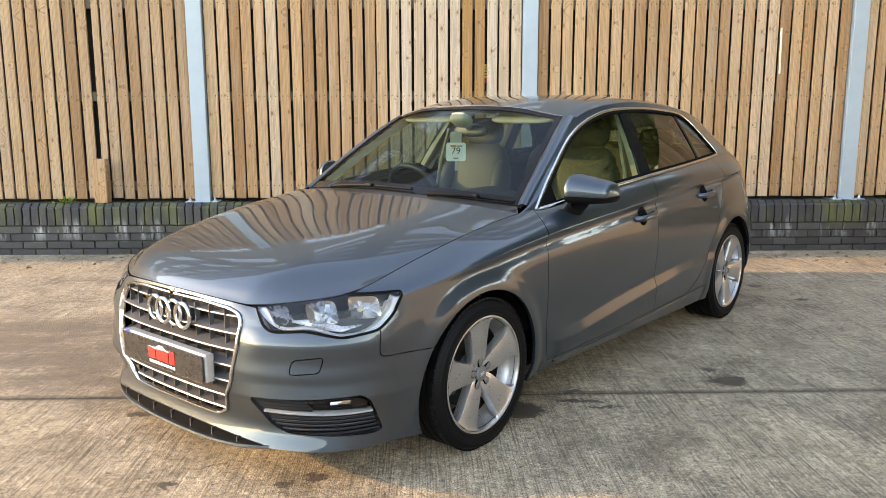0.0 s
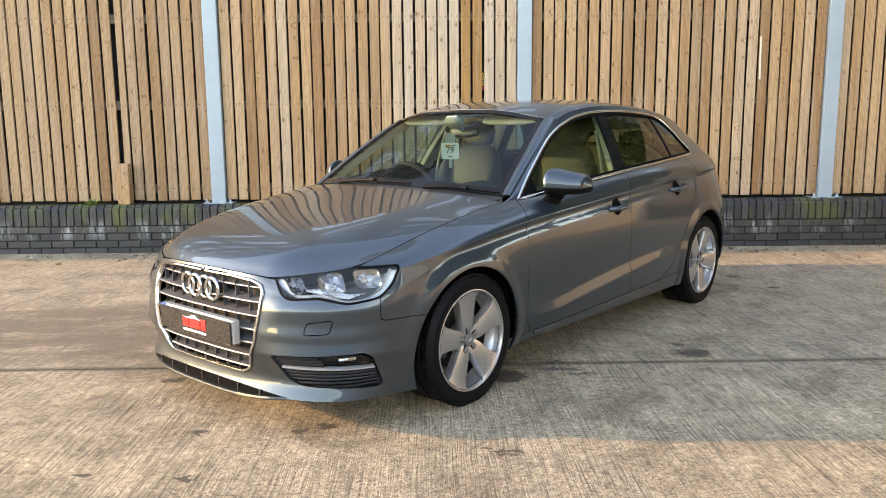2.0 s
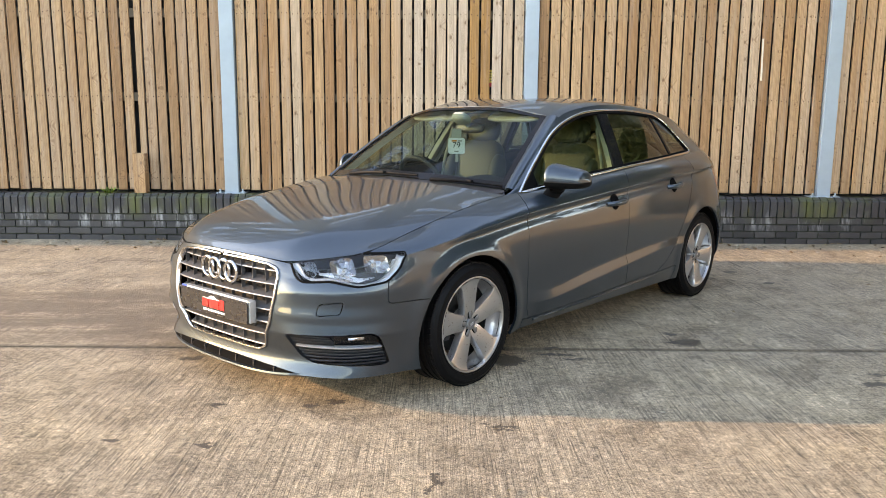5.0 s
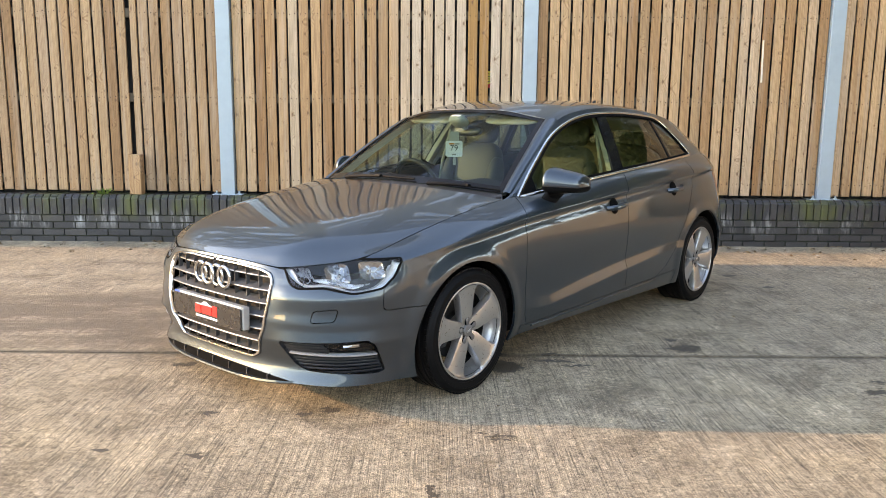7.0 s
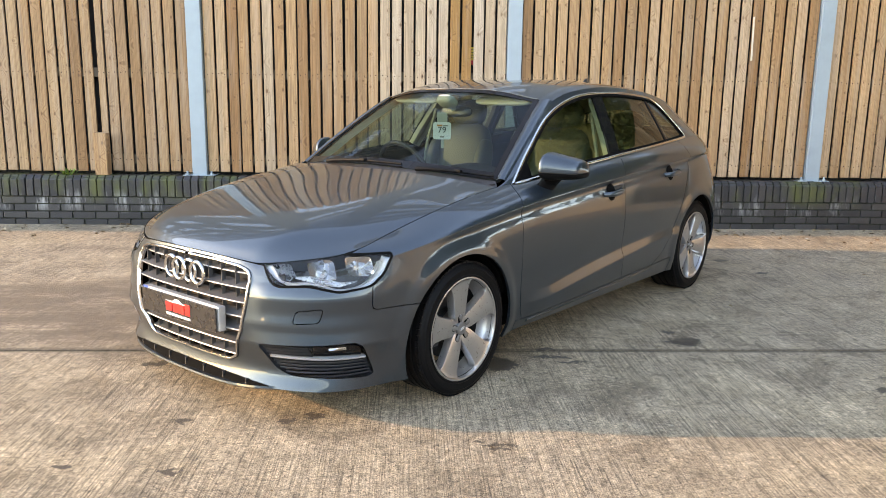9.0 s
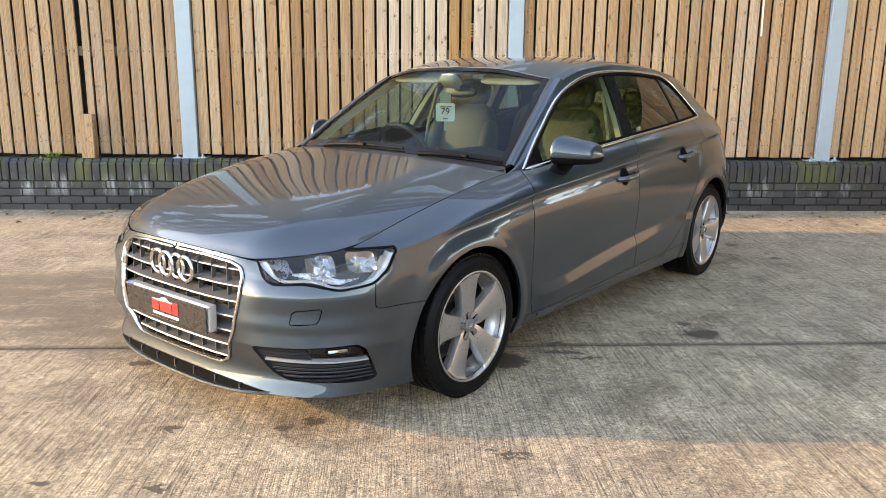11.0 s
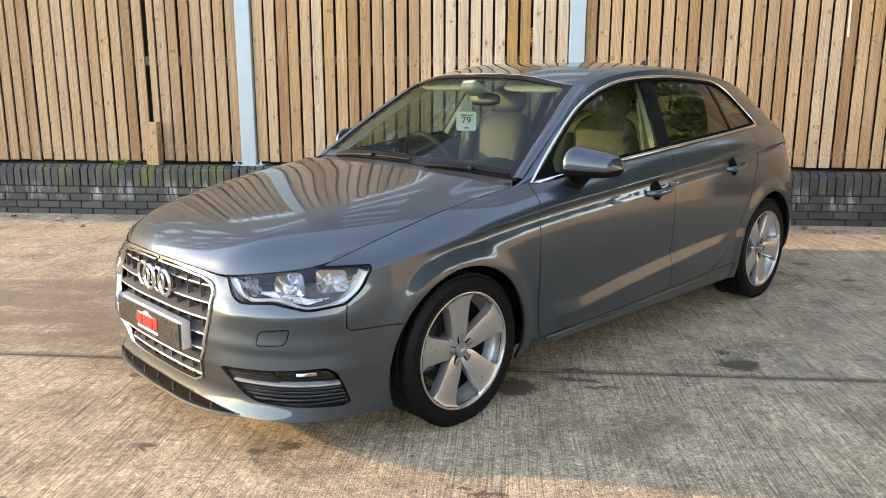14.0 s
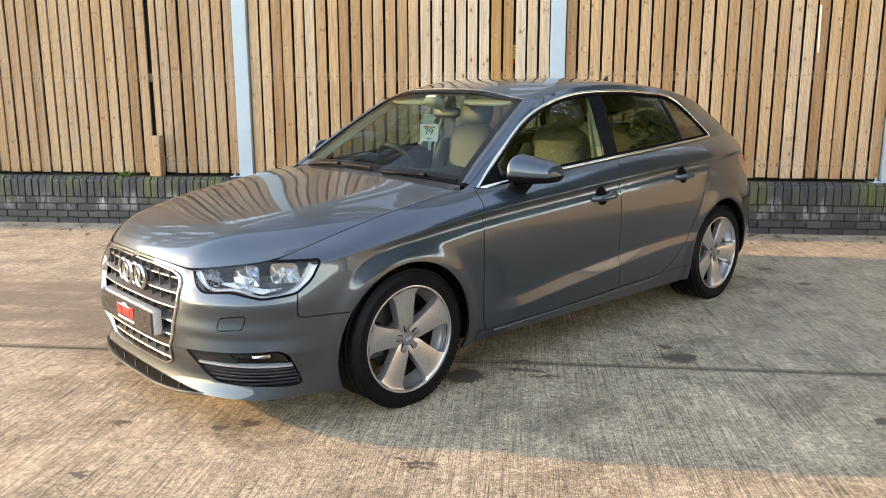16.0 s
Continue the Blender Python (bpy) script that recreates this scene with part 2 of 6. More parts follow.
LARCH = [(0.0, (0.297, 0.146, 0.059)), (0.2, (0.432, 0.245, 0.119)), (0.42, (0.531, 0.333, 0.183)), (0.6, (0.369, 0.194, 0.084)), (0.8, (0.477, 0.295, 0.162)), (1.0, (0.504, 0.342, 0.219))]
# darker larch tones: the left bay, the far boards and some others
DARKER = [(0.0, (0.243, 0.122, 0.050)), (0.25, (0.360, 0.203, 0.099)), (0.5, (0.414, 0.257, 0.140)), (0.7, (0.297, 0.158, 0.070)), (1.0, (0.387, 0.248, 0.149))]
BLEACHED = [(0.0, (0.468, 0.324, 0.207)), (0.5, (0.558, 0.414, 0.288)), (1.0, (0.513, 0.396, 0.297))]
AMBER = [(0.0, (0.360, 0.176, 0.054)), (1.0, (0.414, 0.225, 0.077))]


def wood_material(name="larch_board", tones=LARCH):
    """Larch boards: each board with its own tone, long grain and dark knots."""
    m = Nodes(name)
    info = m.n("ObjectInfo")
    v = m.coord()
    shift = m.n("VectorMath", _0=v, _1=m.n("CombineXYZ", X=m.math("MULTIPLY", info.outputs["Random"], 37.0), Z=m.math("MULTIPLY", info.outputs["Random"], 91.0)).outputs[0])
    shift.operation = "ADD"
    s = shift.outputs[0]
    grain = m.noise(m.mapped(s, (60, 6, 1.6)), 1.0, 5, 0.65, 0.5)
    part_xyz = m.n("SeparateXYZ", Vector=s)
    vor = m.n("TexVoronoi", Vector=m.n("CombineXYZ", X=m.math("MULTIPLY", part_xyz.outputs[0], 8.0), Y=m.math("MULTIPLY", part_xyz.outputs[2], 4.4)).outputs[0], Scale=1.0)
    vor.voronoi_dimensions = "2D"
    dist = vor.outputs["Distance"]
    size = m.math("MULTIPLY_ADD", m.n("SeparateColor", Color=vor.outputs["Color"]).outputs[0], 0.95, 0.15)
    near = m.math("DIVIDE", dist, size)
    # long arches of grain that part round the knots
    swell = m.math("MULTIPLY", m.ramp(near, [(0.0, 1.0), (0.55, 0.0)]), 0.055)
    bow = m.n("CombineXYZ", X=m.math("ADD", part_xyz.outputs[0], swell), Y=part_xyz.outputs[1], Z=part_xyz.outputs[2]).outputs[0]
    rings = m.n("TexWave", Vector=m.mapped(bow, (17, 9, 0.55)), Scale=1.6, Distortion=6.5, Detail=3.0, Detail_Scale=0.9, Detail_Roughness=0.6).outputs["Fac"]
    tone = m.ramp(info.outputs["Random"], tones)
    col = m.mix(0.6, tone, m.ramp(grain, [(0.36, 0.55), (0.60, 1.15)]), "MULTIPLY")
    col = m.mix(0.6, col, m.ramp(rings, [(0.08, (0.48, 0.40, 0.33)), (0.45, (1.08, 1.06, 1.05))]), "MULTIPLY")
    knot = m.ramp(near, [(0.055, 1.0), (0.095, 0.0)])
    halo = m.ramp(near, [(0.08, 1.0), (0.13, 0.35), (0.26, 0.0)])
    col = m.mix(m.math("MULTIPLY", halo, 0.4), col, (0.27, 0.125, 0.05))
    col = m.mix(m.math("MULTIPLY", knot, 0.65), col, (0.085, 0.042, 0.02))
    grey = m.ramp(m.noise(m.mapped(s, (9, 3, 0.5)), 1.0, 5, 0.65), [(0.50, 0.0), (0.66, 0.4)])
    col = m.mix(grey, col, (0.44, 0.335, 0.25))
    m.set(Base_Color=col, Roughness=0.72)
    m.bump(m.math("ADD", grain, m.math("MULTIPLY", knot, -0.6)), 0.4, 0.002)
    return m.mat


def brick_material():
    """Dark blue-black engineering bricks with lime bloom, wet streaks and green algae."""
    m = Nodes("engineering_brick")
    info = m.n("ObjectInfo")
    w = m.world()
    tone = m.ramp(info.outputs["Random"], [(0.0, (0.016, 0.016, 0.018)), (0.5, (0.027, 0.026, 0.029)), (1.0, (0.043, 0.040, 0.040))])
    fine = m.noise(w, 90.0, 4)
    col = m.mix(0.6, tone, m.ramp(fine, [(0.36, 0.45), (0.62, 1.45)]), "MULTIPLY")
    z = m.n("SeparateXYZ", Vector=w).outputs[2]
    streak = m.noise(m.mapped(w, (9.0, 9.0, 1.9)), 1.0, 7, 0.72)
    band = m.ramp(m.math("ABSOLUTE", m.math("SUBTRACT", z, 0.24)), [(0.02, 1.0), (0.13, 0.0)])
    lime = m.math("MULTIPLY", m.ramp(streak, [(0.53, 0.0), (0.68, 0.85)]), band)
    col = m.mix(lime, col, (0.42, 0.42, 0.41))
    moss_n = m.noise(m.mapped(w, (3.2, 3.2, 1.2)), 1.0, 5, 0.65)
    moss = m.math("MULTIPLY", m.ramp(moss_n, [(0.48, 0.0), (0.62, 0.8)]), m.ramp(z, [(0.2, 0.0), (0.33, 1.0)]))
    col = m.mix(moss, col, (0.075, 0.085, 0.02))
    m.set(Base_Color=col, Roughness=m.math("MULTIPLY_ADD", fine, 0.3, 0.34))
    m.bump(fine, 0.35, 0.002)
    return m.mat


MAT_CONCRETE = concrete_material()
MAT_WOOD = wood_material()
MAT_WOOD_DARKER = wood_material("darker_larch_board", DARKER)
MAT_WOOD_PALE = wood_material("bleached_larch_board", BLEACHED)
MAT_WOOD_AMBER = wood_material("fresh_amber_board", AMBER)
MAT_BRICK = brick_material()
MAT_MORTAR = plain("mossy_mortar", (0.026, 0.030, 0.018), 0.95, 0.0, 120, 0.25, 0.5)
MAT_STEEL = plain("galvanised_grey_paint", (0.30, 0.37, 0.41), 0.45, 0.2, 9, 0.22, 0.12)
MAT_BLACK = plain("black_backing", (0.012, 0.012, 0.013), 0.8, 0.0, 30, 0.3, 0.0)
MAT_RAIL = plain("weathered_rail_timber", (0.11, 0.085, 0.06), 0.85, 0.0, 25, 0.25, 0.3)
MAT_CLAD = plain("beige_grey_cladding", (0.15, 0.16, 0.165), 0.6, 0.0, 3, 0.12, 0.0)
MAT_WHITE = plain("grey_window_frame", (0.42, 0.43, 0.44), 0.4, 0.0, 5, 0.06, 0.0)
MAT_PANE = plain("coated_building_glass", (0.58, 0.64, 0.70), 0.1, 0.85, 2, 0.1, 0.0)
MAT_BROWN = plain("brown_brickwork", (0.16, 0.115, 0.08), 0.85, 0.0, 8, 0.2, 0.2)
MAT_TAN = plain("tan_brickwork", (0.36, 0.29, 0.205), 0.85, 0.0, 3, 0.45, 0.2)

# ---------------------------------------------------------------- ground
JOINT_Y = 3.95
bm = bmesh.new()
for y0, y1 in ((-60.0, JOINT_Y - 0.011), (JOINT_Y + 0.011, 400.0)):
    vs = [bm.verts.new(p) for p in ((-400, y0, 0), (400, y0, 0), (400, y1, 0), (-400, y1, 0))]
    bm.faces.new(vs)
    e = y1 if y1 < 10 else y0
    ws = [bm.verts.new(p) for p in ((-400, e, 0), (400, e, 0), (400, e, -0.02), (-400, e, -0.02))]
    bm.faces.new(ws)
vs = [bm.verts.new(p) for p in ((-400, -400, 0), (400, -400, 0), (400, -60, 0), (-400, -60, 0))]
bm.faces.new(vs)
ground = new("ground", mesh_of("ground", bm, MAT_CONCRETE))
tagged(ground, "worn broom-finished concrete yard with oil stains and a joint", "ground", kind="structure")
bm = bmesh.new()
bm.faces.new([bm.verts.new(p) for p in ((-60, JOINT_Y - 0.02, -0.006), (60, JOINT_Y - 0.02, -0.006), (60, JOINT_Y + 0.02, -0.006), (-60, JOINT_Y + 0.02, -0.006))])
part("joint_filler", bm, plain("dirt_in_the_joint", (0.055, 0.044, 0.032), 0.95, 0.0, 60, 0.35, 0.3), ground, "dark dirt in the slab joint")

# ---------------------------------------------------------------- low brick wall
WALL_Y, X0, X1 = 7.84, -7.2, 8.4
wall = new("wall_boundary", mesh_of("wall_boundary", boxed(-26, 14.0, WALL_Y + 0.008, WALL_Y + 0.46, -0.05, 0.47), MAT_MORTAR))
tagged(wall, "low dark engineering-brick wall with white lime streaks and moss", "wall", kind="structure")
# ---------------------------------------------------------------- timber fence on the wall
FENCE_Y, FENCE_Z0, FENCE_Z1 = 8.0, 0.52, 3.12
POSTS = [-5.501, -2.357, 0.787, 3.931, 7.075]
fence = thing("timber_fence", None, "tall fence of vertical larch boards on dark rails", "fence")
backing = boxed(-26, 14.0, FENCE_Y + 0.12, FENCE_Y + 0.13, 0.46, FENCE_Z1 - 0.03)
part("backing_mesh", backing, MAT_BLACK, fence, "black mesh behind the boards")
for z in (0.64, 1.49, 2.34, 3.0):
    part("rail", boxed(-26, 14.0, FENCE_Y + 0.024, FENCE_Y + 0.075, z - 0.045, z + 0.045, 0.003), MAT_RAIL, fence)


def fence_post(x):
    """Grey steel post with a base plate and two bolts on the wall's coping."""
    post = thing("fence_post", Matrix.Translation((x, FENCE_Y, 0.482)), "grey painted steel post bolted to the brick wall", "post", "fence posts")
    part("column", boxed(-0.072, 0.072, -0.045, 0.10, 0.008, 2.72, 0.006, 2), MAT_STEEL, post)
    part("base_plate", boxed(-0.16, 0.16, -0.085, 0.12, 0, 0.014, 0.002), MAT_STEEL, post)
    for sx in (-0.12, 0.12):
        bm = bmesh.new()
        lathe(bm, [(0.0, 0.05), (0.010, 0.05), (0.010, 0.028), (0.018, 0.028), (0.018, 0.012)], 6, "z", (sx, -0.05, 0))
        part("bolt", bm, MAT_STEEL, post)
    return post


posts = [fence_post(POSTS[0])]
for x in POSTS[1:]:
    posts.append(copy_thing(posts[0], Matrix.Translation((x, FENCE_Y, 0.482))))
rng = random.Random(4)
BOARDS, NARROW = 26, 18                            # boards from post to post
PITCH = (POSTS[1] - POSTS[0] - 0.144) / BOARDS
board_meshes = {}
for key, mat in (("larch", MAT_WOOD), ("aged", MAT_WOOD_DARKER), ("pale", MAT_WOOD_PALE), ("amber", MAT_WOOD_AMBER)):
    board_meshes[key] = []
    for k in range(8):
        bm = boxed(-0.0468, 0.0468, -0.011, 0.011, 0, FENCE_Z1 - FENCE_Z0, 0.003)
        for v in bm.verts:
            v.co.x += rng.uniform(-0.002, 0.002)
        board_meshes[key].append(mesh_of("board", bm, mat))
for bay, a in enumerate(POSTS[:-1]):
    for i in range(BOARDS):
        x = a + 0.072 + PITCH * (i + 0.5)
        key = "aged" if bay == 0 or rng.random() < 0.12 else "larch"
        if bay == 1 and i in (21, 22):
            key = "amber"
        elif (bay == 1 and i > 14) or (rng.random() < 0.06 and bay > 0):
            key = "pale"
        ob = part("board", rng.choice(board_meshes[key]), None, fence)
        ob.location = (x + rng.uniform(-0.003, 0.003), FENCE_Y + 0.01 + rng.uniform(-0.003, 0.003), FENCE_Z0 + rng.uniform(-0.006, 0.006))
        ob.rotation_euler = (0, rng.uniform(-0.0015, 0.0015), rng.uniform(-0.02, 0.02))
        if bay == 0 and i == NARROW:
            ob.scale.x, ob.location.x = 0.70, x + 0.014

# boards further along, and the nails
verts, faces = [], []


def far_box(x0, x1, y0, y1, z0, z1):
    i = len(verts)
    verts.extend([(x0, y0, z0), (x1, y0, z0), (x1, y1, z0), (x0, y1, z0), (x0, y0, z1), (x1, y0, z1), (x1, y1, z1), (x0, y1, z1)])
    faces.extend([(i, i + 1, i + 5, i + 4), (i + 1, i + 2, i + 6, i + 5), (i + 2, i + 3, i + 7, i + 6), (i + 3, i, i + 4, i + 7), (i + 4, i + 5, i + 6, i + 7), (i, i + 3, i + 2, i + 1)])


for k in list(range(-170, 0)) + list(range(112, 168)):
    x = POSTS[0] + 0.1154 * k + (0.02 if k >= 0 else -0.04)
    far_box(x - 0.0475, x + 0.0475, FENCE_Y - 0.001, FENCE_Y + 0.021, FENCE_Z0, FENCE_Z1)
me = bpy.data.meshes.new("far_boards")
me.from_pydata(verts, [], faces)
me.materials.append(MAT_WOOD_DARKER)
tagged(part("far_boards", me, None, fence), kind="stuff")
verts, faces = [], []
for ob in [o for o in fence.children if o.name.split(".")[0] == "board"]:
    for z in (0.64, 1.49, 2.34, 3.0):
        for dx in (-0.026, 0.026):
            x, zz = ob.location.x + dx + rng.uniform(-.004, .004), z + rng.uniform(-.008, .008)
            y = ob.location.y - 0.0125
            i = len(verts)
            verts.extend([(x + 0.0045 * math.cos(a * 1.0472), y, zz + 0.0065 * math.sin(a * 1.0472)) for a in range(6)])
            faces.append(tuple(range(i, i + 6)))
me = bpy.data.meshes.new("nails")
me.from_pydata(verts, [], faces)
me.materials.append(plain("rusty_nail", (0.05, 0.03, 0.02), 0.7, 0.3, 40, .2, 0))
tagged(part("nails", me, None, fence), kind="stuff")
# pale strip before the boards: light through a slit, put in as colour
bm = boxed(-0.009, 0.009, -0.004, 0.004, -0.213, 0.213, 0.002)
bmesh.ops.transform(bm, matrix=Matrix.Translation((3.188, FENCE_Y - 0.009, 1.91)) @ Matrix.Rotation(-0.02, 4, "Y"), verts=bm.verts)
part("offcut", bm, plain("pale_slit_colour", (0.66, 0.58, 0.44), 0.8, 0.0, 30, 0.15, 0.1), fence, "pale strip in place of a bright slit between boards")


# ---------------------------------------------------------------- car: materials
def paint_material():
    m = Nodes("grey_metallic_paint")
    v = m.coord()
    flake = m.n("TexVoronoi", Vector=v, Scale=900.0).outputs["Color"]
    f = m.n("SeparateColor", Color=flake).outputs[0]
    dust = m.noise(v, 3.5, 5, 0.65)
    col = m.mix(m.math("MULTIPLY", f, 0.45), (0.025, 0.038, 0.049), (0.060, 0.088, 0.116))
    m.set(Base_Color=col, Metallic=0.75, Roughness=m.math("MULTIPLY_ADD", dust, 0.08, 0.33), Coat_Weight=1.0,
          Coat_Roughness=0.0, Coat_IOR=1.5)
    return m.mat


def glass_material(name, tint, gloss=0.06):
    """A thin pane: clear, lightly tinted, with a mirror sheen that grows at a slant."""
    m = Nodes(name)
    out = m.t.nodes["Material Output"]
    clear = m.n("BsdfTransparent", Color=(*tint, 1))
    shine = m.n("BsdfGlossy", Color=(0.95, 0.97, 0.98, 1), Roughness=0.0)
    slant = m.math("POWER", m.n("LayerWeight", Blend=0.5).outputs["Facing"], 5.0)
    mixed = m.n("MixShader", Fac=m.math("MULTIPLY_ADD", slant, 0.45 - gloss, gloss), _1=clear.outputs[0], _2=shine.outputs[0])
    m.t.links.new(mixed.outputs[0], out.inputs[0])
    return m.mat


MAT_PAINT = paint_material()
MAT_GLASS = glass_material("window_glass", (0.44, 0.54, 0.46), 0.13)
MAT_SCREEN = glass_material("windscreen_glass", (0.47, 0.56, 0.50), 0.030)
# rear panes: a darker tint than the front ones
MAT_TINT = glass_material("darker_rear_glass", (0.36, 0.43, 0.38), 0.17)
MAT_LENS = glass_material("clear_lamp_lens", (0.95, 0.96, 0.97), 0.03)
MAT_CHROME = plain("polished_chrome", (0.62, 0.62, 0.62), 0.11, 1.0, 40, 0.04, 0.0)
MAT_EDGE = plain("dull_slat_edge", (0.30, 0.28, 0.25), 0.3, 1.0, 90, 0.08, 0.0)
MAT_SATIN = plain("satin_aluminium", (0.62, 0.63, 0.64), 0.28, 1.0, 90, 0.08, 0.0)
MAT_ALLOY = plain("silver_alloy_lacquer", (0.46, 0.45, 0.44), 0.30, 0.85, 120, 0.08, 0.0, Coat_Weight=0.6, Coat_Roughness=0.1)
MAT_RUBBER = plain("tyre_rubber", (0.0042, 0.0042, 0.0046), 0.5, 0.0, 60, 0.3, 0.3, Specular_IOR_Level=0.10)
MAT_TRIM = plain("black_plastic_trim", (0.022, 0.022, 0.024), 0.42, 0.0, 160, 0.15, 0.2)
MAT_GREYTRIM = plain("dark_grey_grille_plastic", (0.060, 0.060, 0.062), 0.5, 0.0, 160, 0.12, 0.15)
MAT_GLOSSBLACK = plain("gloss_black_panel", (0.008, 0.008, 0.009), 0.08, 0.0, 20, 0.1, 0.0, Specular_IOR_Level=0.12)
MAT_BEZEL = plain("dark_grey_lamp_bezel", (0.022, 0.022, 0.025), 0.35, 0.3, 60, 0.12, 0.0)
# black for dark parts; it also stands for shade in recesses
MAT_VOID = plain("black_parts_and_shade", (0.004, 0.004, 0.004), 0.9, 0.0, 20, 0.2, 0.0, Specular_IOR_Level=0.05)
MAT_BLADE = plain("bright_lamp_silver", (0.36, 0.38, 0.40), 0.3, 0.4, 120, 0.06, 0.0)
MAT_CAP = plain("grey_wheel_cap", (0.17, 0.168, 0.165), 0.42, 0.5, 60, 0.1, 0.0)
MAT_BARREL = plain("barrel_shade_black", (0.014, 0.0137, 0.0135), 0.5, 0.2, 60, 0.15, 0.0)
MAT_LEATHER = plain("beige_leather", (0.06, 0.056, 0.043), 0.5, 0.0, 70, 0.12, 0.25)
MAT_CREAM = plain("cream_headlining", (0.38, 0.37, 0.31), 0.85, 0.0, 90, 0.08, 0.1)
MAT_DASH = plain("dark_dashboard_skin", (0.009, 0.0095, 0.011), 0.55, 0.0, 180, 0.2, 0.25)
MAT_BRONZE = plain("dull_brake_steel", (0.016, 0.0155, 0.015), 0.55, 0.2, 40, 0.2, 0.1)
MAT_RED = plain("red_tail_lens", (0.35, 0.012, 0.01), 0.12, 0.0, 10, 0.1, 0.0, Coat_Weight=1.0)
MAT_PLATE = plain("dark_plate_film", (0.022, 0.02, 0.02), 0.28, 0.0, 30, 0.15, 0.0)
MAT_LOGO_RED = plain("red_print", (0.62, 0.016, 0.016), 0.4, 0.0, 30, 0.05, 0.0)
MAT_PRINT_WHITE = plain("white_print", (0.80, 0.80, 0.78), 0.5, 0.0, 30, 0.05, 0.0)
MAT_AMBER_PRINT = plain("orange_print", (0.70, 0.22, 0.03), 0.5, 0.0, 30, 0.05, 0.0)
MAT_BOWL = plain("lamp_reflector_chrome", (0.44, 0.45, 0.46), 0.10, 1.0, 40, 0.06, 0.0)
MAT_BRACKET = plain("pale_plate_bracket", (0.33, 0.33, 0.32), 0.4, 0.3, 60, 0.1, 0.0)
MAT_BLUE = plain("blue_plate_band", (0.02, 0.10, 0.50), 0.4, 0.0, 30, 0.05, 0.0)

# ---------------------------------------------------------------- car: body surface
# car space: x from the front axle to the rear, w outwards from the middle, z up from the ground
L0 = [(-0.876, 0, 0.15), (-0.868, 0.28, 0.148), (-0.820, 0.505, 0.163), (-0.692, 0.712, 0.157), (-0.41, 0.806, 0.152), (0, 0.83, 0.14), (0.38, 0.835, 0.19), (0.62, 0.833, 0.19), (1, 0.833, 0.19), (1.5, 0.833, 0.19), (2.2, 0.828, 0.186), (2.637, 0.81, 0.18), (3.05, 0.78, 0.22), (3.3, 0.62, 0.25), (3.37, 0, 0.26)]
L1 = [(-0.856, 0, 0.24), (-0.846, 0.28, 0.24), (-0.798, 0.502, 0.24), (-0.668, 0.712, 0.24), (-0.4, 0.822, 0.26), (0, 0.865, 0.28), (0.38, 0.858, 0.255), (0.62, 0.858, 0.235), (1, 0.86, 0.24), (1.5, 0.86, 0.25), (2.2, 0.855, 0.27), (2.637, 0.845, 0.28), (3.05, 0.82, 0.3), (3.35, 0.64, 0.32), (3.42, 0, 0.33)]
LK = [(-.884, 0, .345), (-.876, .28, .345), (-.824, .525, .345), (-.676, .738, .345), (-.39, .836, .35), (0, .875, .37), (.38, .866, .33), (.62, .874, .315),
      (1.0, .880, .352), (1.5, .881, .40), (2.2, .872, .445), (2.637, .858, .38), (3.05, .835, .39), (3.365, .65, .40), (3.435, 0, .41)]
L2 = [(-.881, 0, .43), (-.873, .28, .43), (-.824, .53, .43), (-.668, .745, .43), (-.38, .845, .435), (0, .882, .45), (.38, .870, .41), (.62, .866, .372),
      (1.0, .864, .412), (1.5, .864, .455), (2.2, .866, .488), (2.637, .866, .48), (3.05, .84, .48), (3.37, .66, .48), (3.44, 0, .49)]
L3 = [(-.866, 0, .55), (-.858, .28, .55), (-.800, .52, .56), (-.64, .745, .565), (-.36, .852, .575), (0, .887, .59), (.38, .876, .60), (.62, .876, .60),
      (1.0, .880, .61), (1.5, .882, .63), (2.2, .878, .66), (2.637, .872, .67), (3.05, .815, .67), (3.34, .65, .68), (3.43, 0, .69)]
L4 = [(-0.848, 0, 0.615), (-0.838, 0.28, 0.615), (-0.785, 0.508, 0.61), (-0.605, 0.742, 0.655), (-0.36, 0.832, 0.7), (0, 0.868, 0.758), (0.38, 0.865, 0.8), (0.62, 0.866, 0.82), (1, 0.868, 0.846), (1.5, 0.868, 0.88), (2.2, 0.855, 0.922), (2.637, 0.84, 0.943), (3.05, 0.745, 0.955), (3.29, 0.60, 0.955), (3.38, 0, 0.96)]
L5 = [(-0.832, 0, 0.668), (-0.822, 0.26, 0.664), (-0.77, 0.478, 0.656), (-0.565, 0.714, 0.708), (-0.36, 0.722, 0.758), (0, 0.752, 0.846), (0.38, 0.748, 0.895), (0.62, 0.772, 0.912), (1, 0.79, 0.938), (1.5, 0.797, 0.975), (2.2, 0.77, 1.018), (2.637, 0.722, 1.045), (3, 0.66, 1.065), (3.2, 0.54, 1.07), (3.28, 0, 1.075)]
RAIL = [(.46, .735, .915), (.78, .672, 1.13), (1.08, .60, 1.298), (1.55, .575, 1.375), (2.25, .56, 1.358), (2.72, .535, 1.290), (3.0, .53, 1.182)]
SPINE_HOOD = [(-.832, 0, .668), (-.800, 0, .702), (-.712, 0, .753), (-.45, 0, .844), (-.1, 0, .913), (.17, 0, .953)]
RIDGE_HOOD = [(-.790, .405, .655), (-.757, .418, .692), (-.675, .445, .738), (-.43, .49, .807), (-.1, .535, .880), (.26, .59, .927)]
COWL = [(.17, 0, .953), (.205, .32, .946), (.26, .59, .927), (.38, .748, .895)]
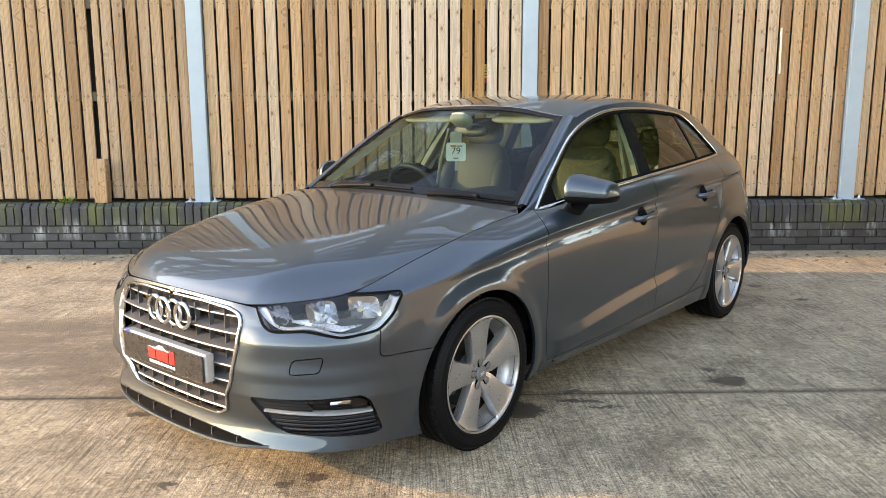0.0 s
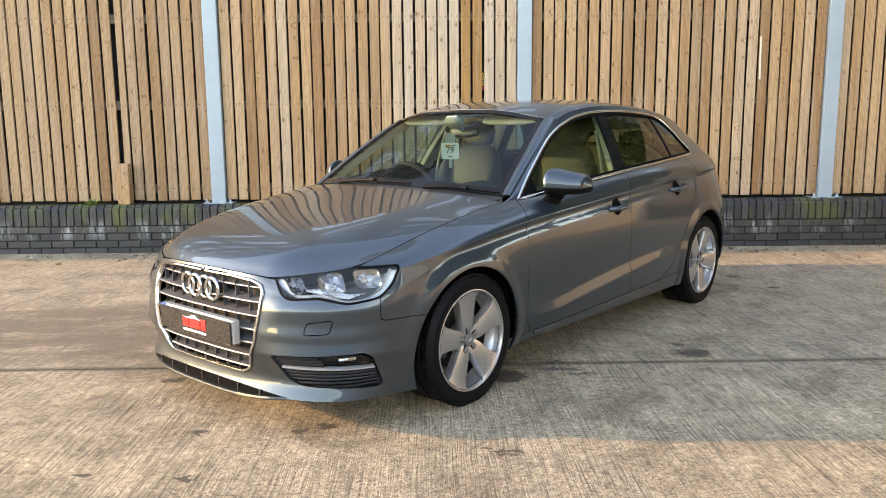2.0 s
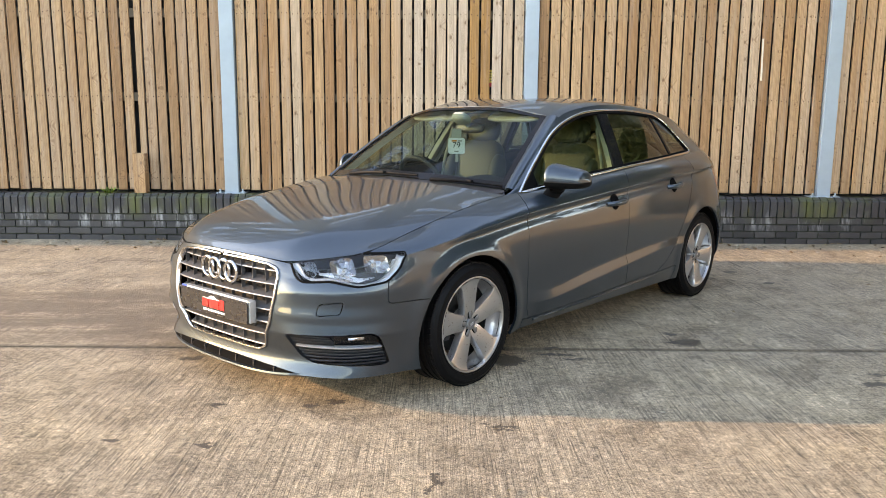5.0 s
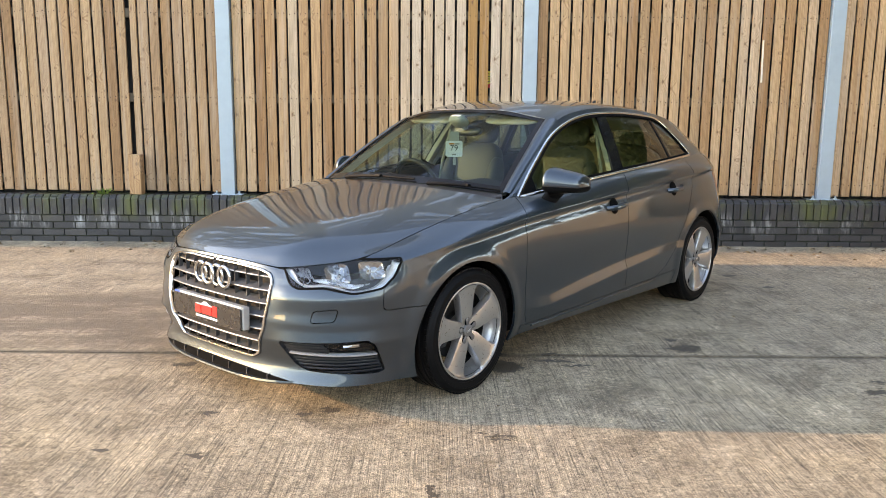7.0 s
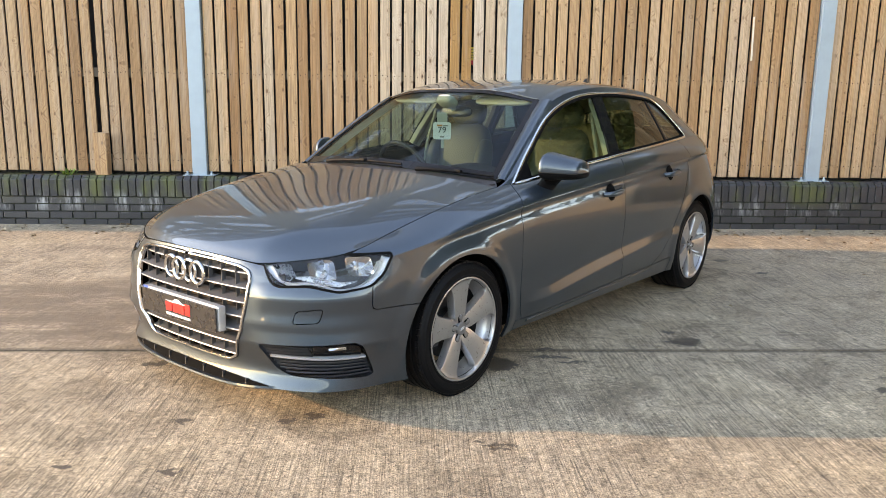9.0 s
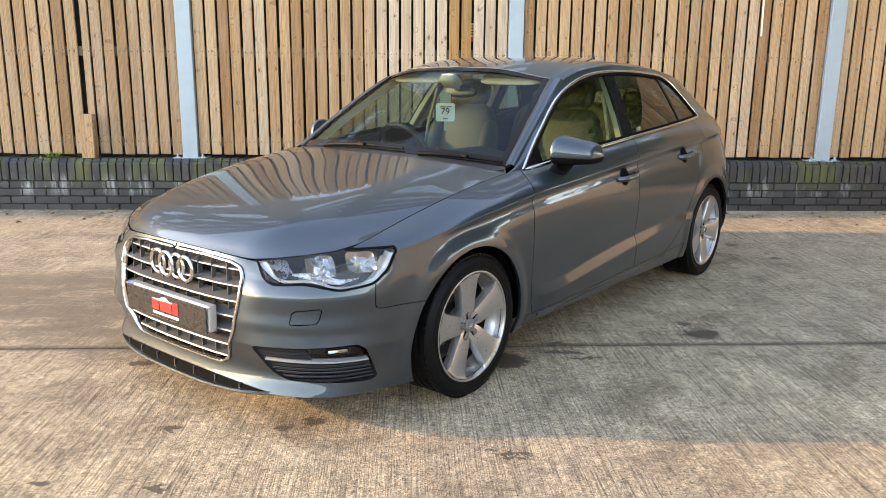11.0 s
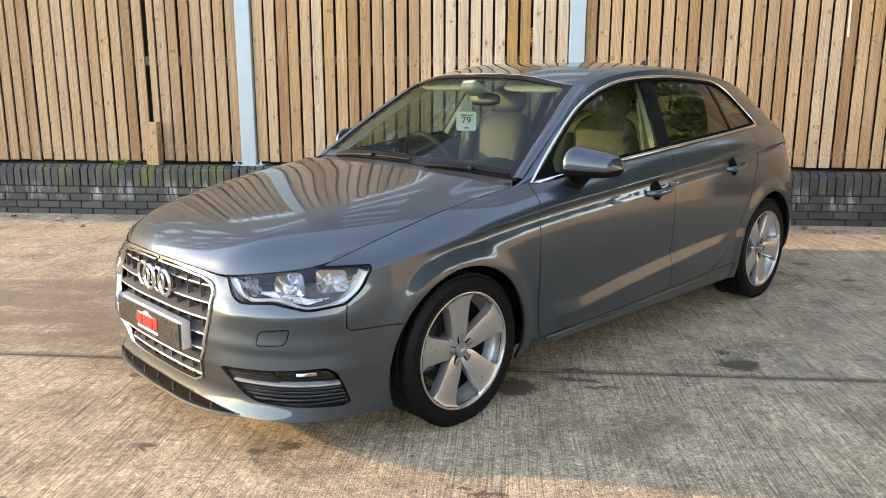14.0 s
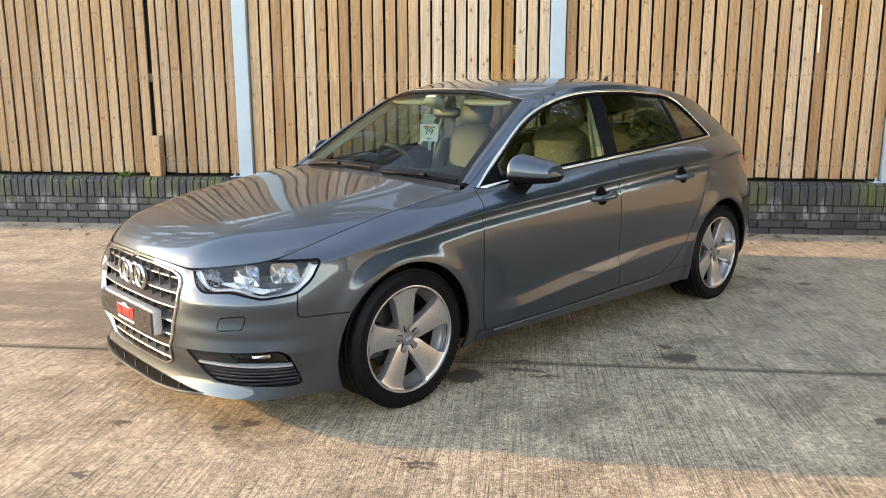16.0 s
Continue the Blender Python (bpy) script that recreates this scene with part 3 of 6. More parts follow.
SCREEN_BASE = [(.26, 0, .962), (.31, .35, .948), (.43, .695, .918)]
SCREEN_TOP = [(.94, 0, 1.358), (.96, .30, 1.347), (1.015, .555, 1.303)]
SPINE_ROOF = [(.94, 0, 1.358), (1.2, 0, 1.402), (1.6, 0, 1.424), (2.3, 0, 1.400), (2.85, 0, 1.330), (3.10, 0, 1.258)]
FRONT_AXLE, REAR_AXLE = (-0.03, 0.294), (2.61, 0.318)
ARCH = 0.349
CAR = pose(-0.62, 3.951, 0, 0, 0, 48.37)
levels = [curve_through(l) for l in (L0, L1, LK, L2, L3, L4, L5)]
rail = curve_through(RAIL)
EDGE_LINE = []


def hood_edge(s):
    """The waist and bonnet line at station s, as the flank ends in it."""
    k = next((i for i in range(len(EDGE_LINE) - 1) if EDGE_LINE[i + 1][0] >= s), len(EDGE_LINE) - 2)
    (a, p), (b, q) = EDGE_LINE[k], EDGE_LINE[k + 1]
    return p.lerp(q, (s - a) / (b - a))


screen_base, screen_top = curve_through(SCREEN_BASE), curve_through(SCREEN_TOP)


def smooth_step(a, b, v):
    t = min(max((v - a) / (b - a), 0), 1)
    return t * t * (3 - 2 * t)


def level_steps():
    """Level values from the sill to the waist, closer together at the crease."""
    return [i / 9 for i in range(36)] + [4 + 1 - (1 - i / 18) ** 2 for i in range(18)] + [5 + (i / 14) ** 1.4 for i in range(15)]


def flank_column(pts, steps):
    """The lower body through seven level points, from the sill up to the waist: crease, scoop below it, flares over the wheels."""
    low = curve_through(pts[:3])
    mid = curve_through(pts[2:4])
    high = curve_through(pts[3:6])
    top = curve_through([pts[4], pts[5], pts[6], pts[6] + Vector((0, -0.09, 0.02))])
    crease = pts[5].z
    along = smooth_step(-0.30, 0.15, pts[5].x) * (1 - smooth_step(2.85, 3.15, pts[5].x))
    out = []
    for v in steps:
        p = low(v) if v < 2 else mid(v - 2) if v < 3 else high(v - 3) if v < 5 else top(v - 4)
        if v < 5:
            d = max(crease - p.z, 0)
            p.y -= 0.013 * along * math.exp(-((d - 0.03) / 0.034) ** 2) * (1 - math.exp(-(d / 0.012) ** 2))
        ahead = smooth_step(0.40, 0.50, p.y) * (1 - smooth_step(-0.60, -0.38, p.x))
        if ahead > 0:
            peak = 34 / 9
            f = 0.012 * max(0, 1 - (v - peak) / 0.8 if v > peak else 1 - (peak - v) / 0.45)
            if v < 2.667:
                f += 0.010 * ((2.667 - v) / 0.667 if v > 2 else max(0, v - 1))
            p += Vector((-0.75, 0.66, 0)) * (f * ahead)
        for cx, cz in (FRONT_AXLE, REAR_AXLE):
            r = math.hypot(p.x - cx, p.z - cz)
            p.y += 0.012 * (1 - smooth_step(ARCH + 0.012, ARCH + 0.085, r)) * smooth_step(0.5, 0.8, p.y)
        out.append(p)
    return out


def flank_rows():
    st = []
    for i in range(14):
        n = 14 if i < 4 else 20 if i < 12 else 10
        st += [i + k / n for k in range(n)]
    st.append(14)
    lines = np.array([[f(s) for s in st] for f in levels])
    mirror = np.array((1, -1, 1))
    for k in range(30):
        ghost = np.concatenate([lines[:, 1:2] * mirror, lines, lines[:, -2:-1] * mirror], axis=1)
        lines = 0.5 * lines + 0.25 * (ghost[:, :-2] + ghost[:, 2:])
    nose = [0, .5, 1, 1.35, 1.72, 2.25, 2.75, 3.0, 3.25]
    seam_z = [.668, .667, .664, .659, .651, .672, .6915, .7045, .719]
    for i, s in enumerate(st):
        if s < 3.25:
            lines[6, i, 2] = np.interp(s, nose, seam_z)
    cols = [flank_column([Vector(q) for q in lines[:, i]], level_steps()) for i in range(len(st))]
    EDGE_LINE.extend((s, Vector(q)) for s, q in zip(st, lines[6]))
    return [list(r) for r in zip(*cols)]


def hood_rows():
    spine, ridge, back = curve_through(SPINE_HOOD), curve_through(RIDGE_HOOD), curve_through(COWL)
    a = coons(lambda u: hood_edge(1.72 * u).lerp(ridge(0), smooth_step(0.7, 1, u)), lambda u: back(2 * u), lambda v: spine(5 * v), lambda v: ridge(5 * v), 30, 70)
    b = coons(lambda u: hood_edge(1.72 + 1.28 * u).lerp(ridge(0), 1 - smooth_step(0, 0.3, u)), lambda u: back(2 + u), lambda v: ridge(5 * v), lambda v: hood_edge(3 + 3 * v), 24, 70)
    for rows, dome in ((a, 0.010), (b, 0.012)):
        for j, r in enumerate(rows):
            for i, p in enumerate(r):
                u, v = i / (len(r) - 1), j / (len(rows) - 1)
                p.z += dome * 4 * u * (1 - u) * math.sin(math.pi * min(max(v, 0), 1)) ** 0.5
    grid = np.array([ra + rb[1:] for ra, rb in zip(a, b)])
    jj, ii = np.mgrid[0:grid.shape[0], 0:grid.shape[1]]
    calm = np.clip(np.hypot(jj, grid.shape[1] - 1 - ii) / 22 - 0.25, 0, 1)[:, :, None]
    for k in range(60):
        ghost = np.concatenate([grid[:, 1:2] * np.array((1, -1, 1)), grid], axis=1)
        inner = grid.copy()
        inner[1:-1, :-1] = 0.5 * grid[1:-1, :-1] + 0.125 * (grid[:-2, :-1] + grid[2:, :-1] + ghost[1:-1, :-2] + ghost[1:-1, 2:])
        grid = grid + (inner - grid) * calm
    for k in range(240):
        ghost = np.concatenate([grid[:, 1:2] * np.array((1, -1, 1)), grid], axis=1)
        inner = grid.copy()
        inner[1:-1, :-1] = 0.5 * grid[1:-1, :-1] + 0.125 * (grid[:-2, :-1] + grid[2:, :-1] + ghost[1:-1, :-2] + ghost[1:-1, 2:])
        grid = grid + (inner - grid) * calm * (1.0 if k % 2 == 0 else -1.02)
    # even out the crown like a bent sheet: edges held, the roll over the nose kept, the rest as stiff as it can be
    nr, nc = grid.shape[:2]
    hold = (4e-5 + 0.02 * np.clip(1 - np.arange(nr) / 10, 0, 1) ** 2)[1:-1, None]
    z0 = grid[:, :, 2].copy()

    def bent(f):
        wide = np.concatenate([f[:, 1:2], f], axis=1)
        return f[:-2, :-1] + f[2:, :-1] + wide[1:-1, :-2] + wide[1:-1, 2:] - 4 * f[1:-1, :-1]

    def bent_back(b):
        out = np.zeros((nr, nc + 1))
        out[:-2, 1:-1] += b
        out[2:, 1:-1] += b
        out[1:-1, :-2] += b
        out[1:-1, 2:] += b
        out[1:-1, 1:-1] -= 4 * b
        out[:, 2] += out[:, 0]
        return out[1:-1, 1:-1]

    def stiff(d):
        full = np.zeros((nr, nc))
        full[1:-1, :-1] = d
        return bent_back(bent(full)) + hold * d

    step = np.zeros((nr - 2, nc - 1))
    left = -bent_back(bent(z0))
    way, size = left.copy(), (left ** 2).sum()
    for k in range(1500):
        pulled = stiff(way)
        f = size / (way * pulled).sum()
        step += f * way
        left -= f * pulled
        size, last = (left ** 2).sum(), size
        way = left + size / last * way
    grid[1:-1, :-1, 2] += step
    return [[Vector(p) for p in r] for r in grid]


def side_rows():
    rows = []
    for j in range(25):
        q = j / 24
        rows.append([hood_edge(6 + 6 * i / 120).lerp(rail(6 * i / 120), q) + Vector((0, 0.035 * q * (1 - q) * min(1, i / 30), 0)) for i in range(121)])
    return rows


def screen_side(v):
    return screen_base(2).lerp(screen_top(2), v) + Vector((0, 0.010, 0.05)) * (v * (1 - v))


def screen_rows():
    return coons(lambda u: screen_base(2 * u), lambda u: screen_top(2 * u), lambda v: screen_base(0).lerp(screen_top(0), v) + Vector((0, 0, 0.085 * v * (1 - v))), screen_side, 30, 30)


def pillar_rows():
    return [[screen_side(i / 30).lerp(rail(2 * i / 30), q) + Vector((-0.008, 0.004, 0.010)) * (4 * q * (1 - q)) for i in range(31)] for q in (0, .15, .3, .5, .7, .85, 1)]


def roof_rows():
    spine = curve_through(SPINE_ROOF)
    front = curve_through(SCREEN_TOP + RAIL[2:3])
    rows = coons(lambda u: front(3 * u), lambda u: spine(5).lerp(rail(6), u) + Vector((0, 0, 0.03 * u * (1 - u))), lambda v: spine(5 * v), lambda v: rail(2 + 4 * v), 36, 70)
    for j, r in enumerate(rows):
        for i, p in enumerate(r):
            u, v = i / 35, j / 69
            p.z += 0.055 * (u ** 2 * (1 - u) * 2.2) * min(1, 6 * v) * min(1, 6 * (1 - v))
    return rows


def hatch_rows():
    spine = curve_through(SPINE_ROOF)
    return coons(lambda u: spine(5).lerp(rail(6), u) + Vector((0, 0, 0.03 * u * (1 - u))), lambda u: hood_edge(14 - 2 * u),
                 lambda v: spine(5).lerp(hood_edge(14), v) + Vector((0.05, 0, 0.03)) * (4 * v * (1 - v)), lambda v: rail(6).lerp(hood_edge(12), v), 20, 20)


DIAG = math.sqrt(0.5)
FLAT = {"side": lambda p: (p[0], p[2]), "front": lambda p: (p[1], p[2]), "diag": lambda p: ((p[0] + p[1]) * DIAG, p[2])}
LIFTED = {"side": lambda n: Vector((n[0], 0, n[1])), "front": lambda n: Vector((0, n[0], n[1])), "diag": lambda n: Vector((n[0] * DIAG, n[0] * DIAG, n[1]))}
AIM = {"side": Vector((0, -1, 0)), "front": Vector((1, 0, 0)), "diag": Vector((DIAG, -DIAG, 0))}


class Sheet:
    """A smooth sheet of one half of the body: it can be cut along outlines and taken apart into panels."""

    def __init__(self, rows):
        self.bm = bmesh.new()
        grid_into(self.bm, rows)
        bmesh.ops.remove_doubles(self.bm, verts=self.bm.verts, dist=1e-5)
        bmesh.ops.recalc_face_normals(self.bm, faces=self.bm.faces)
        self.bm.normal_update()
        mid = sum((f.normal.dot(f.calc_center_median() - Vector((1.2, 0, 0.55))) for f in self.bm.faces))
        if mid < 0:
            bmesh.ops.reverse_faces(self.bm, faces=self.bm.faces)
        self.bm.normal_update()
        self.bm.verts.ensure_lookup_table()
        self.tree = BVHTree.FromBMesh(self.bm)
        self.bm.faces.ensure_lookup_table()
        self.tri = [[(v.co.copy(), v.normal.copy()) for v in f.verts] for f in self.bm.faces]
        self.seam = set()

    def normal(self, p):
        at, n, i, d = self.tree.find_nearest(p)
        total, weight = Vector(), 0.0
        for co, vn in self.tri[i]:
            w = 1 / ((co - at).length + 1e-5)
            total += vn * w
        total.normalize()
        total.y *= min(1.0, max(at.y, 0.0) / 0.02)
        return total.normalized()

    def cut(self, pts, proj, closed=False):
        pts = [Vector(p) for p in pts]
        flat = FLAT[proj]
        segs = list(zip(pts, pts[1:] + pts[:1])) if closed else list(zip(pts, pts[1:]))
        lo = [min(p[k] for p in pts) - 0.06 for k in (0, 1)]
        hi = [max(p[k] for p in pts) + 0.06 for k in (0, 1)]
        near = set()
        for f in self.bm.faces:
            c = flat(f.calc_center_median())
            if lo[0] < c[0] < hi[0] and lo[1] < c[1] < hi[1]:
                near.add(f)
        for a, b in segs:
            d = b - a
            if d.length < 1e-6:
                continue
            nrm = Vector((-d.y, d.x)).normalized()
            pick = []
            x0, x1, z0, z1 = min(a.x, b.x) - 1e-4, max(a.x, b.x) + 1e-4, min(a.y, b.y) - 1e-4, max(a.y, b.y) + 1e-4
            for f in near:
                if not f.is_valid:
                    continue
                q = [flat(v.co) for v in f.verts]
                if min(c[0] for c in q) <= x1 and max(c[0] for c in q) >= x0 and min(c[1] for c in q) <= z1 and max(c[1] for c in q) >= z0:
                    pick.append(f)
            if not pick:
                continue
            geom = list({v for f in pick for v in f.verts}) + list({e for f in pick for e in f.edges}) + pick
            co = LIFTED[proj](a)
            if proj == "diag":
                co = Vector((a.x * DIAG, a.x * DIAG, a.y))
            res = bmesh.ops.bisect_plane(self.bm, geom=geom, dist=1e-5, plane_co=co, plane_no=LIFTED[proj](nrm))
            for g in res["geom"]:
                if isinstance(g, bmesh.types.BMFace) and g.is_valid:
                    near.add(g)

    def sort(self, chooser):
        """Faces by the key that chooser gives for their middle; the seams between keys are noted."""
        out = {}
        self.key = {}
        for f in self.bm.faces:
            k = chooser(f.calc_center_median())
            self.key[f] = k
            out.setdefault(k, []).append(f)
        return out


def within(poly, p):
    inside, j = False, len(poly) - 1
    for i in range(len(poly)):
        a, b = poly[i], poly[j]
        if (a[1] > p[1]) != (b[1] > p[1]) and p[0] < (b[0] - a[0]) * (p[1] - a[1]) / (b[1] - a[1]) + a[0]:
            inside = not inside
        j = i
    return inside


def rounded(poly, r=0.02, n=4):
    """A polygon with its corners rounded off."""
    out = []
    k = len(poly)
    for i in range(k):
        p, a, b = Vector(poly[i]), Vector(poly[i - 1]), Vector(poly[(i + 1) % k])
        ra = min(r, (a - p).length * 0.45, (b - p).length * 0.45)
        s, e = p + (a - p).normalized() * ra, p + (b - p).normalized() * ra
        for q in range(n + 1):
            t = q / n
            out.append((1 - t) ** 2 * s + 2 * t * (1 - t) * p + t * t * e)
    return out


def panel_data(sheet, faces, gap=0.0020, rim=0.014, sink=0.0, whole=False):
    """Vertices, normals and faces of a panel: its edge drawn in by the gap, with a folded rim."""
    keep = set(faces)
    verts, normals, polys, index, shift = [], [], [], {}, {}
    border = []
    for f in faces:
        for e in f.edges:
            inside = [g for g in e.link_faces if g in keep]
            if len(inside) == 1:
                border.append((e, f, len(e.link_faces) > 1 or whole and max(abs(v.co.y) for v in e.verts) > 1e-4))
    for e, f, seam in border:
        a, b = e.verts
        mid = (a.co + b.co) / 2
        along = (b.co - a.co).normalized()
        d = f.calc_center_median() - mid
        d = d - along * d.dot(along)
        d = d - f.normal * d.dot(f.normal)
        if d.length > 1e-9:
            d.normalize()
            for v in (a, b):
                shift.setdefault(v, [Vector(), seam])
                shift[v][0] += d
                shift[v][1] = shift[v][1] or seam
    for f in faces:
        poly = []
        for v in f.verts:
            if v not in index:
                n = sheet.normal(v.co)
                p = v.co.copy()
                if v in shift and shift[v][1] and shift[v][0].length > 1e-6:
                    p += shift[v][0].normalized() * gap
                if abs(v.co.y) < 1e-4:
                    n.y = 0
                    p.y = 0
                    n.normalize()
                index[v] = len(verts)
                verts.append(p - n * sink)
                normals.append(n)
            poly.append(index[v])
        polys.append(poly)
    if rim:
        for e, f, seam in border:
            a, b = e.verts
            if abs(a.co.y) < 1e-4 and abs(b.co.y) < 1e-4:
                continue
            loop = next(l for l in f.loops if l.edge == e)
            a, b = loop.vert, loop.link_loop_next.vert
            base = len(verts)
            for v, deep in ((b, 0), (a, 0), (a, rim), (b, rim)):
                out = -shift[v][0].normalized() if v in shift and shift[v][0].length > 1e-6 else normals[index[v]]
                verts.append(verts[index[v]] - normals[index[v]] * deep)
                normals.append(out)
            polys.append([base, base + 1, base + 2, base + 3])
    return verts, normals, polys


def panel_mesh(name, mats, data, sides):
    """One mesh out of panel data, for one side of the car (1 or -1) or both."""
    verts, normals, polys, mi = [], [], [], []
    for k, (v, n, p) in enumerate(data):
        for s in sides:
            base = len(verts)
            verts += [(q.x, -s * q.y, q.z) for q in v]
            normals += [(q.x, -s * q.y, q.z) for q in n]
            polys += [[base + i for i in (f[::-1] if s > 0 else f)] for f in p]
            mi += [min(k, len(mats) - 1)] * len(p)
    me = bpy.data.meshes.new(name)
    me.from_pydata(verts, [], polys)
    for m in mats:
        me.materials.append(m)
    me.polygons.foreach_set("use_smooth", [True] * len(polys))
    me.polygons.foreach_set("material_index", mi)
    me.update()
    me.normals_split_custom_set_from_vertices(normals)
    return me


flank, hood, glasshouse, screen, pillar, roof, hatch = (Sheet(r()) for r in (flank_rows, hood_rows, side_rows, screen_rows, pillar_rows, roof_rows, hatch_rows))


def surf(proj, p, lift=0.0, sheets=None):
    """The place on the body seen at the flat point p, lifted off along its normal."""
    if proj == "front" and p[0] < 0:
        q = surf(proj, (-p[0], p[1]), lift, sheets)
        return Vector((q.x, -q.y, q.z))
    a = AIM[proj]
    o = Vector((p[0], 3.0, p[1])) if proj == "side" else Vector((-3.0, p[0], p[1])) if proj == "front" else Vector((p[0] * DIAG - 3 * DIAG, p[0] * DIAG + 3 * DIAG, p[1]))
    best = None
    for s in sheets or (flank,):
        at, n, i, d = s.tree.ray_cast(o, a)
        if at is not None and (best is None or d < best[0]):
            best = (d, at, s)
    if best is None:
        at, n, i, d = (sheets or (flank,))[0].tree.find_nearest(o + a * 2.2)
        best = (0, at, (sheets or (flank,))[0])
    return best[1] + best[2].normal(best[1]) * lift


def flip(p, side):
    return Vector((p.x, -side * p.y, p.z))


def ribbon(proj, path, half, lift=0.004, thick=0.012, closed=False, sheets=None, side=1):
    """A strip laid on the body along a flat path, with rounded upper edges."""
    bm = bmesh.new()
    path = [Vector(p) for p in path]
    n = len(path)
    rings = []
    for i, p in enumerate(path):
        a, b = (path[i - 1], path[(i + 1) % n]) if closed else (path[max(i - 1, 0)], path[min(i + 1, n - 1)])
        t = (b - a).normalized()
        nn = Vector((-t.y, t.x))
        h = half(i / max(n - 1, 1)) if callable(half) else half
        ring = []
        for off, up in ((-1, -thick), (-1, lift * 0.45), (-0.6, lift), (0, lift * 1.15), (0.6, lift), (1, lift * 0.45), (1, -thick)):
            ring.append(bm.verts.new(flip(surf(proj, p + nn * (h * off), up, sheets), side)))
        rings.append(ring)
    for i in range(n if closed else n - 1):
        q = rings[(i + 1) % n]
        for k in range(6):
            bm.faces.new((rings[i][k], rings[i][k + 1], q[k + 1], q[k]))
    if not closed:
        bm.faces.new(rings[0])
        bm.faces.new(rings[-1][::-1])
    return bm


def resampled(poly, step, closed=True):
    out = []
    pts = [Vector(p) for p in poly]
    for a, b in (zip(pts, pts[1:] + pts[:1]) if closed else zip(pts, pts[1:])):
        k = max(1, int((b - a).length / step))
        out += [a.lerp(b, i / k) for i in range(k)]
    if not closed:
        out.append(pts[-1])
    return out


def inset(poly, d):
    """The outline drawn in by d (negative: out)."""
    pts = [Vector(p) for p in poly]
    area = sum(a.x * b.y - b.x * a.y for a, b in zip(pts, pts[1:] + pts[:1]))
    sgn = 1 if area > 0 else -1
    out = []
    for i, p in enumerate(pts):
        a, b = (p - pts[i - 1]), (pts[(i + 1) % len(pts)] - p)
        n = Vector((-a.y, a.x)).normalized() + Vector((-b.y, b.x)).normalized()
        if n.length > 1e-6:
            n.normalize()
        out.append(p + n * (d * sgn))
    return out


# outlines on the body
LAMP = rounded([(-.250, .668), (-.066, .700), (.055, .711), (.100, .7032), (.262, .7040), (.270, .690), (.240, .626), (.188, .579), (.062, .562), (-.059, .584), (-.182, .576), (-.216, .592)], 0.02, 3)
FOG = rounded([(-.270, .348), (.120, .360), (.150, .340), (.192, .212), (.165, .203), (-.142, .220), (-.195, .243)], 0.02, 3)
WASHER = rounded([(-.112, .488), (-.003, .501), (-.020, .446), (-.126, .438)], 0.016, 3)
GRILLE_HALF = [(0, .656), (.20, .653), (.335, .644), (.388, .630), (.411, .598), (.409, .515), (.388, .390), (.332, .264), (.280, .238), (0, .222)]
GRILLE = rounded(GRILLE_HALF[1:-1] + [(-w, z) for w, z in GRILLE_HALF[-2:0:-1]], 0.014, 4)
DLO_TOP = curve_through([(.478, .903, 0), (.702, 1.066, 0), (.968, 1.224, 0), (1.313, 1.324, 0), (1.714, 1.351, 0), (2.13, 1.338, 0), (2.35, 1.316, 0), (2.46, 1.270, 0), (2.57, 1.177, 0), (2.67, 1.080, 0)])
DLO = [Vector((.478, .899)), Vector((1.06, .951)), Vector((1.54, .987)), Vector((2.2, 1.026)), Vector((2.655, 1.051)), Vector((2.672, 1.060))] + [DLO_TOP(9 - 9 * k / 48).xy for k in range(48)]
TAIL = rounded([(2.93, .925), (3.6, .955), (3.6, .79), (3.06, .77), (2.96, .83)], 0.03, 3)
SEAM = [(.190, .60), (.187, .503), (.192, .490), (.206, .484), (.45, .482)]
DOOR_FRONT = [(.475, .915), (.452, .88), (.425, .80), (.415, .62), (.418, .42), (.425, .30), (.45, .242)]
DOOR_MID = [(1.55, 1.0), (1.50, .93), (1.475, .87), (1.472, .62), (1.485, .40), (1.495, .268)]
DOOR_REAR = [(2.48, 1.06), (2.46, .95), (2.39, .80), (2.30, .62), (2.20, .46), (2.06, .34), (1.92, .278)]
DOOR_FOOT = [(.45, .242), (1.0, .252), (1.495, .268), (1.92, .278)]


def arch_outline(c, r=ARCH):
    return [(c[0] + r * math.cos(2 * math.pi * k / 64), c[1] + r * math.sin(2 * math.pi * k / 64)) for k in range(64)]


flank.cut(arch_outline(FRONT_AXLE), "side", True)
flank.cut(arch_outline(REAR_AXLE), "side", True)
flank.cut(LAMP, "diag", True)
flank.cut(FOG, "diag", True)
flank.cut(WASHER, "diag", True)
flank.cut([p for p in GRILLE if p.x > -0.05], "front", False)
flank.cut(TAIL, "side", True)
flank.cut(SEAM, "diag")
for line in (DOOR_FRONT, DOOR_MID, DOOR_REAR, DOOR_FOOT):
    flank.cut(line, "side")
flank.cut([(2.92, .64), (3.6, .66)], "side")
glasshouse.cut(DLO, "side", True)
B_FRONT, B_REAR, C_FRONT, C_REAR = [(1.425, .96), (1.525, 1.36)], [(1.555, .97), (1.635, 1.36)], [(2.275, 1.0), (2.235, 1.36)], [(2.305, 1.0), (2.262, 1.36)]
MIRROR_FLAG = [(.645, .89), (.655, 1.2)]
for line in (B_FRONT, B_REAR, C_FRONT, C_REAR, MIRROR_FLAG):
    glasshouse.cut(line, "side")


